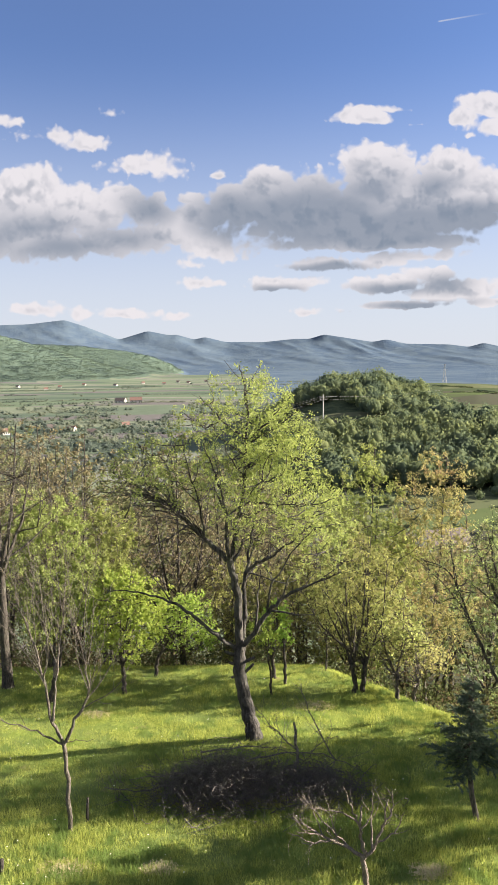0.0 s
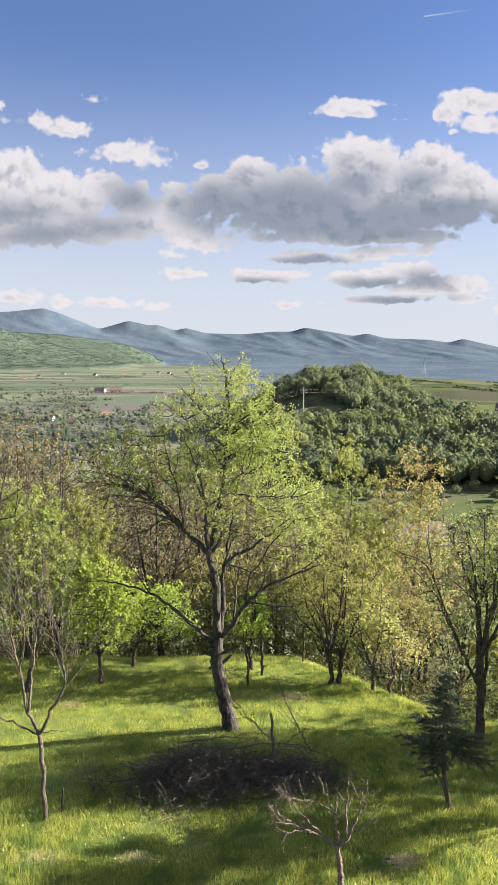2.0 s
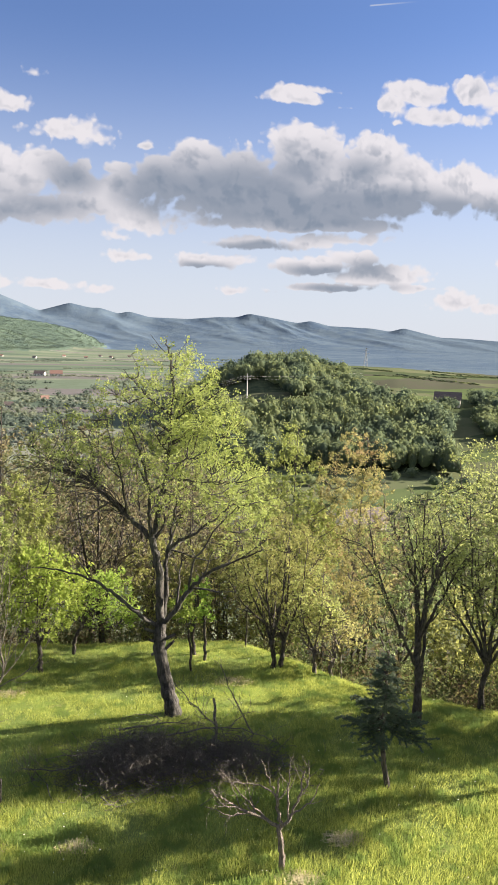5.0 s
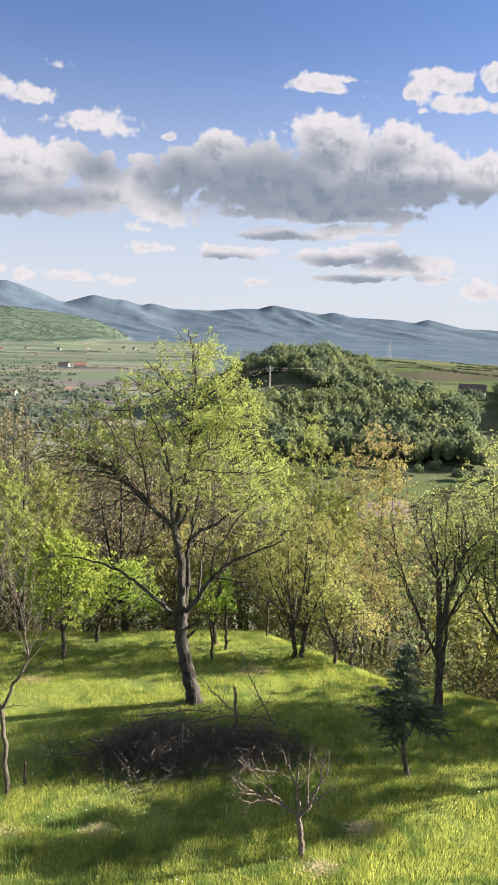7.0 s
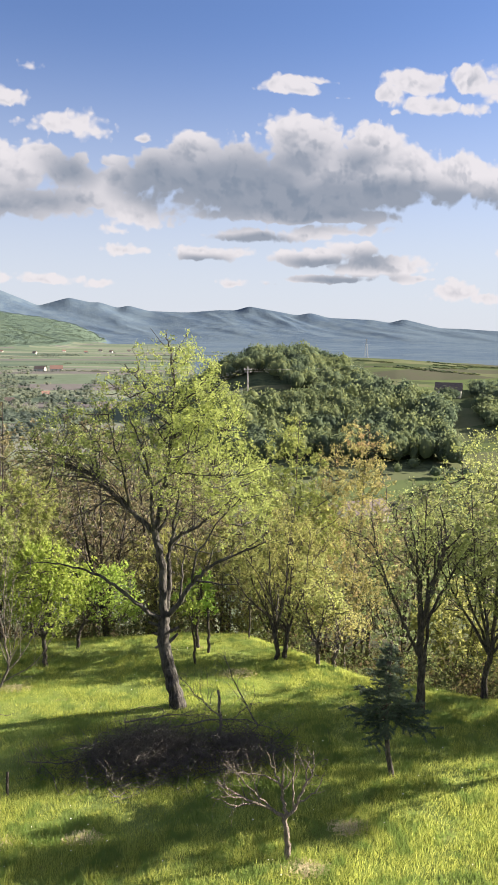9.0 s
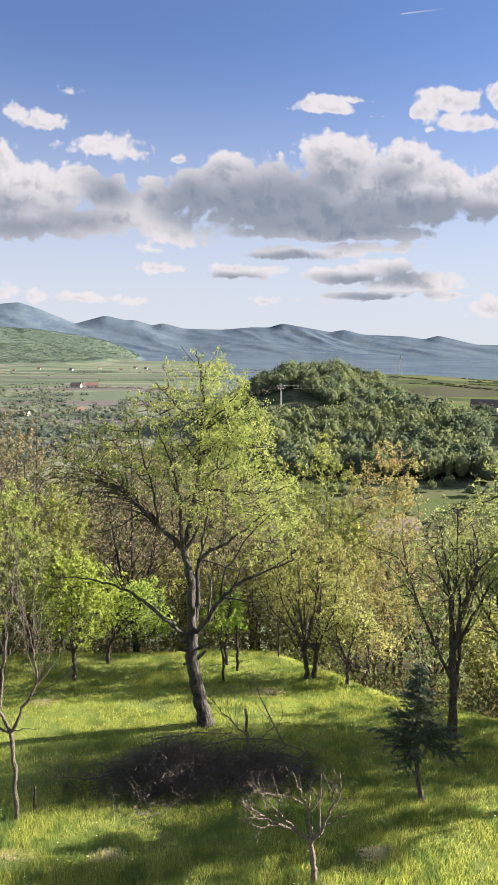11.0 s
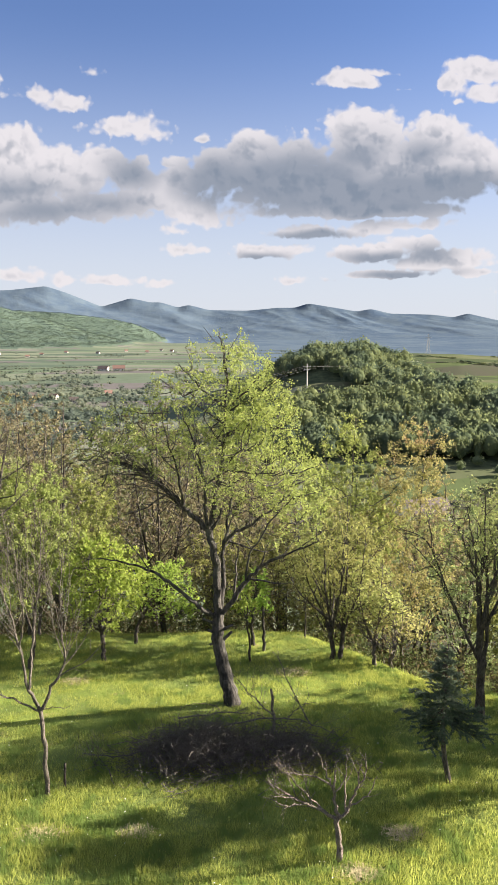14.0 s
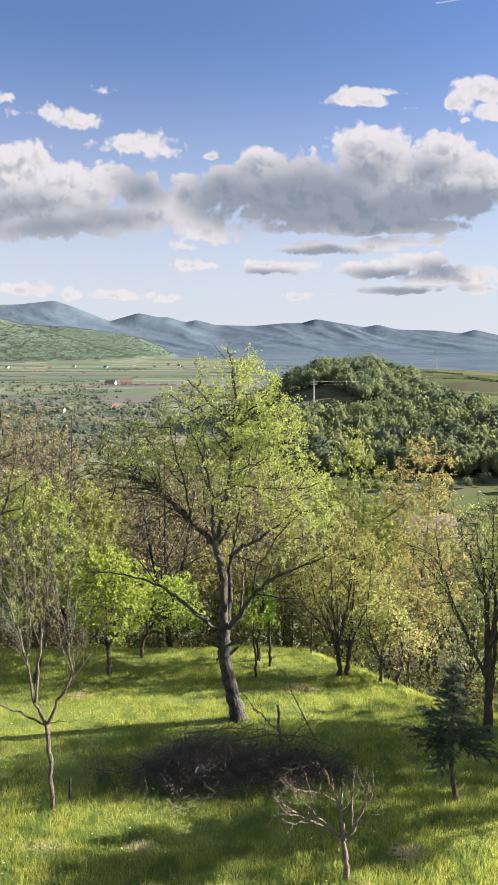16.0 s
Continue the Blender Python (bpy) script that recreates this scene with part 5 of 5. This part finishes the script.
def house(x, y, w, d, h, turn, roof, label, up=0.0):
    ob = thing("house", (x, y, float(ground_z(x, y)) - 0.3 + up), label, "house", turn=turn)
    bm = bmesh.new()
    box(bm, (-w / 2, -d / 2, 0), (w / 2, d / 2, h))
    peak = d * 0.42
    for s in (-1, 1):
        a = [bm.verts.new(p) for p in ((s * w / 2, -d / 2, h), (s * w / 2, d / 2, h), (s * w / 2, 0, h + peak))]
        bm.faces.new(a)
    part("wall", done(bm, "wall", WALL_WHITE), ob)
    bm = bmesh.new()
    o, t = 0.5, 0.25
    for s in (-1, 1):
        e, r = (s * (d / 2 + o), h - o * 0.84), (0, h + peak)
        vs = [bm.verts.new((q, p[0], p[1] + dz)) for dz in (0.02, t) for p in (e, r) for q in (-w / 2 - o, w / 2 + o)]
        for f in ((0, 1, 3, 2), (4, 6, 7, 5), (0, 4, 5, 1), (2, 3, 7, 6), (0, 2, 6, 4), (1, 5, 7, 3)):
            bm.faces.new([vs[i] for i in f])
    part("roof", done(bm, "roof", roof), ob)
    for q in (-0.3, 0.0, 0.3):
        bm = bmesh.new()
        box(bm, (q * w - 0.5, -d / 2 - 0.04, h * 0.35), (q * w + 0.5, -d / 2 + 0.02, h * 0.35 + 1.3))
        part("window", done(bm, "window", GLASS_DARK), ob)


house(-145, 900, 15, 9, 3.6, 8, ROOF_RED, "white farmhouse with a red tiled roof on the bank")
house(-166, 905, 13, 8, 3.2, -10, ROOF_GREY, "low pale outbuilding beside the farmhouse")
house(144, 350, 13, 8, 4.2, -25, ROOF_GREY, "old house with a brown weathered roof by the fields")
house(-160, 560, 6, 5, 2.8, 20, ROOF_GREY, "pale house with a weathered roof among trees")
house(-140, 548, 5.5, 4.5, 2.8, -15, ROOF_RED, "white house with a red roof among trees")
house(-118, 520, 6, 5, 2.5, 5, ROOF_GREY, "low house with a grey roof among trees")
house(-186, 530, 5, 4, 3.5, 30, ROOF_RED, "small white house at the wood's edge")
house(-102, 575, 6, 5, 2.6, 25, ROOF_RED, "white farm building with a red roof among trees")
for n, (u, r) in enumerate(((-.33, 1650), (-.27, 1600), (-.235, 1720), (-.19, 1640), (-.15, 1780), (-.12, 1700), (-.10, 1850), (-.085, 1760), (-.29, 1450), (-.06, 1830))):
    house(u * r, r, 8, 6, 3, n * 37 % 50 - 25, ROOF_RED if n % 3 else ROOF_GREY, "small white house at the foot of the hills")
house(54, 188, 12, 8, 2.6, 15, ROOF_GREY, "house with a brown roof below the orchard")


def pylon():
    x, y = 41.5, 382.0
    ob = thing("power_pylon", (x, y, float(ground_z(x, y)) - 0.5), "grey concrete power pole with short cross-arms on the knoll", "power pole")
    h = 14.5
    part("pole", tube_mesh("pole", [(np.array([(0, 0, 0), (0, 0, h * 0.5), (0, 0, h)]), [0.42, 0.32, 0.2], 10)], CONCRETE), ob)
    for z, w in ((h - 1.7, 1.9), (h - 3.2, 1.5)):
        part("cross_arm", tube_mesh("cross_arm", [(np.array([(-w, 0, z), (0, 0, z + 0.1), (w, 0, z)]), [0.1, 0.13, 0.1], 6)], CONCRETE), ob)
        for s in (-1, 1):
            part("insulator", tube_mesh("insulator", [(np.array([(s * w, 0, z), (s * w, 0, z + 0.35), (s * w, 0, z + 0.6)]), [0.16, 0.2, 0.1], 8)], WALL_WHITE), ob)


pylon()


# ---- small things in the grass ----
def stump():
    ob = thing("tree_stump", on_ground(-4.44, 14.75), "pale broken trunk of a felled tree leaning in the grass", "tree stump")
    g = Grower(151, (0, 0, 0.5), (0.5, 0.5, 0.6), levels=0)
    g.limb([(-0.12, 0, -0.1), (-0.04, 0, 0.3), (0.03, 0, 0.62)], 0.06, 0.05, 0)
    g.limb([(0.03, 0, 0.6), (0.05, 0, 0.8), (0.07, 0.02, 1.05)], 0.05, 0.038, 0)
    part("trunk", tube_mesh("trunk", g.tubes[:1], BARK_DARK), ob)
    part("broken_top", tube_mesh("broken_top", g.tubes[1:], DEAD), ob, "pale bare wood")


stump()


def fallen_twig(x, y, long, turn, seed):
    """A thin dead shoot that arches over the grass."""
    g = Grower(seed, (0, 0, 0.2), (1.5, 1.5, 0.6), levels=1, per_metre=(1.6,), wander=0.2, spread=(20, 45))
    a = radians(turn)
    way = np.array((math.cos(a), math.sin(a), 0)) * long
    g.limb([(0, 0, -0.02), way * 0.3 + (0, 0, 0.16), way * 0.7 + (0, 0, 0.20), way + (0, 0, 0.10)], 0.009, 0.004)
    tree_from(g, "fallen_twig", on_ground(x, y, 0.0), "thin dead shoot arching over the grass", None, TWIG, category="twig")


fallen_twig(-0.15, 12.3, 0.85, 185, 155)
fallen_twig(0.25, 12.1, 1.2, -50, 156)
fallen_twig(0.9, 11.6, 0.9, 40, 157)


def stake(x, y, h, r, name, label, mat):
    ob = thing(name, on_ground(x, y), label, "stake")
    lean = 0.06 * h
    part("shaft", tube_mesh("shaft", [(np.array([(0, 0, -0.1), (lean * 0.5, 0, h * 0.5), (lean, 0.01, h * 0.98), (lean, 0.01, h)]), [r, r * 0.95, r * 0.85, 0.001], 7)], mat), ob)


stake(-2.55, 9.75, 0.42, 0.022, "wooden_stake", "short dark wooden stake beside the bare young tree", BARK_DARK)
stake(-3.38, 8.45, 0.22, 0.035, "wooden_stake", "short dark stump of wood in the grass", BARK_DARK)


def weed(x, y, seed):
    g = Grower(seed, (0, 0, 0.3), (0.3, 0.3, 0.4), levels=1, per_metre=(9,), wander=0.2, spread=(20, 45))
    for n in range(6):
        a = n * 1.05
        g.limb([(0, 0, -0.03), (0.05 * math.cos(a), 0.05 * math.sin(a), 0.2), (0.14 * math.cos(a), 0.14 * math.sin(a), 0.48)], 0.005, 0.002)
    tree_from(g, "seedling", on_ground(x, y), "small bare seedling in the grass", None, TWIG, category="seedling")


weed(-2.2, 10.35, 161)


def flowers():
    rng = np.random.default_rng(171)
    n = 170
    y = 7 + 9 * rng.uniform(0, 1, n)
    x = rng.uniform(-0.40, 0.5, n) * y
    z = ground_z(x, y) + rng.uniform(0.05, 0.11, n)
    c = np.stack([x, y, z], 1)
    a = np.arange(6) / 6 * 2 * np.pi
    ring = np.stack([np.cos(a), np.sin(a), 0 * a + 0.25], 1)
    v = c[:, None] + ring[None] * rng.uniform(0.006, 0.012, n)[:, None, None]
    v = np.concatenate([c[:, None], v], 1).reshape(-1, 3)
    k = np.arange(6)
    f = np.stack([0 * k, 1 + k, 1 + (k + 1) % 6], 1)
    f = (np.arange(n)[:, None, None] * 7 + f[None]).reshape(-1, 3)
    ob = new("meadow_flowers", mesh_of("meadow_flowers", v, f, PETAL))
    tagged(ob, "tiny white and pale yellow flowers dotted over the lawn", "flowers", kind="stuff")


PETAL = plain_material("white_petals", (0.75, 0.74, 0.55), (0.85, 0.85, 0.80), 2.0)
flowers()


def dry_heap(x, y, r, seed, label):
    """Flat heap of dry cut grass and soil."""
    rng = np.random.default_rng(seed)
    n = 330
    a, d = rng.uniform(0, 6.283, n), r * rng.uniform(0, 1, n) ** 0.8
    px, py = x + np.cos(a) * d * 1.3, y + np.sin(a) * d * 0.8
    pz = ground_z(px, py) + 0.045 * (1 - (d / r) ** 2) * rng.uniform(0.2, 1, n)
    t = rng.uniform(0, 6.283, n)
    ln = rng.uniform(0.04, 0.12, n)
    w = np.stack([np.cos(t), np.sin(t), rng.normal(0, 0.25, n)], 1) * ln[:, None]
    s = np.stack([-np.sin(t), np.cos(t), 0 * t], 1) * 0.006
    c = np.stack([px, py, pz], 1)
    v = np.stack([c - w / 2 - s, c - w / 2 + s, c + w / 2 + s, c + w / 2 - s], 1).reshape(-1, 3)
    ob = thing("dry_grass_heap", on_ground(x, y, 0), label, "dry grass")
    me = mesh_of("straw", v - np.array(ob.matrix_basis.translation), np.arange(len(v)).reshape(-1, 4), STRAW)
    part("straw", me, ob, kind="stuff")


STRAW = plain_material("dry_straw", (0.34, 0.28, 0.15), (0.56, 0.48, 0.28), 30.0)
for n, (x, y, r) in enumerate(((-3.35, 13.9, 0.28), (-2.55, 8.55, 0.32), (-1.3, 8.55, 0.22), (1.35, 14.3, 0.35), (2.3, 8.35, 0.25), (1.55, 7.55, 0.25))):
    dry_heap(x, y, r, 180 + n, "flat heap of dry brown cut grass on the lawn")


def power_lines():
    x, y = 41.5, 382.0
    z = float(ground_z(x, y)) - 0.5 + 13.2
    for n, (dx, dz) in enumerate(((-1.9, 0.0), (1.9, 0.0), (1.5, -1.5))):
        for side, (ex, ey, ez) in enumerate(((118.0, 428.0, -20.0), (-30.0, 345.0, -33.0))):
            t = np.linspace(0, 1, 14)[:, None]
            a, e = np.array((x + dx, y, z + dz)), np.array((ex + dx, ey, ez + dz))
            pts = a + (e - a) * t
            pts[:, 2] -= 5.0 * (t * (1 - t))[:, 0]
            ob = new("power_line", tube_mesh("power_line", [(pts, np.full(14, 0.022), 4)], CONCRETE))
            tagged(ob, "thin grey power line hanging from the concrete pole", "power line", "power lines")


power_lines()


def lattice_tower():
    u, r = 0.283, 575.0
    y = r / math.sqrt(1 + u * u)
    x = u * y
    ob = thing("lattice_pylon", (x, y, float(ground_z(x, y)) - 0.5), "far grey steel lattice pylon on the ridge", "pylon")
    h = 17.0
    for sx in (-1, 1):
        for sy in (-1, 1):
            part("leg", tube_mesh("leg", [(np.array([(sx * 1.6, sy * 1.6, 0), (sx * 0.6, sy * 0.6, h * 0.6), (sx * 0.2, sy * 0.2, h)]), [0.12, 0.1, 0.07], 4)], STEEL), ob)
    for n in range(9):
        z0, z1 = h * n / 10, h * (n + 1) / 10
        w0, w1 = 1.6 - 1.4 * n / 10, 1.6 - 1.4 * (n + 1) / 10
        s = 1 if n % 2 else -1
        part("brace", tube_mesh("brace", [(np.array([(-s * w0, -w0, z0), (0, -(w0 + w1) / 2, (z0 + z1) / 2), (s * w1, -w1, z1)]), [0.06] * 3, 3)], STEEL), ob)
    for z, w in ((h * 0.72, 3.2), (h * 0.85, 2.6), (h * 0.96, 1.8)):
        part("cross_arm", tube_mesh("cross_arm", [(np.array([(-w, 0, z), (0, 0, z + 0.25), (w, 0, z)]), [0.05, 0.14, 0.05], 4)], STEEL), ob)


STEEL = plain_material("galvanised_steel", (0.20, 0.21, 0.22), (0.30, 0.31, 0.32), 2.0, 0.6)
lattice_tower()
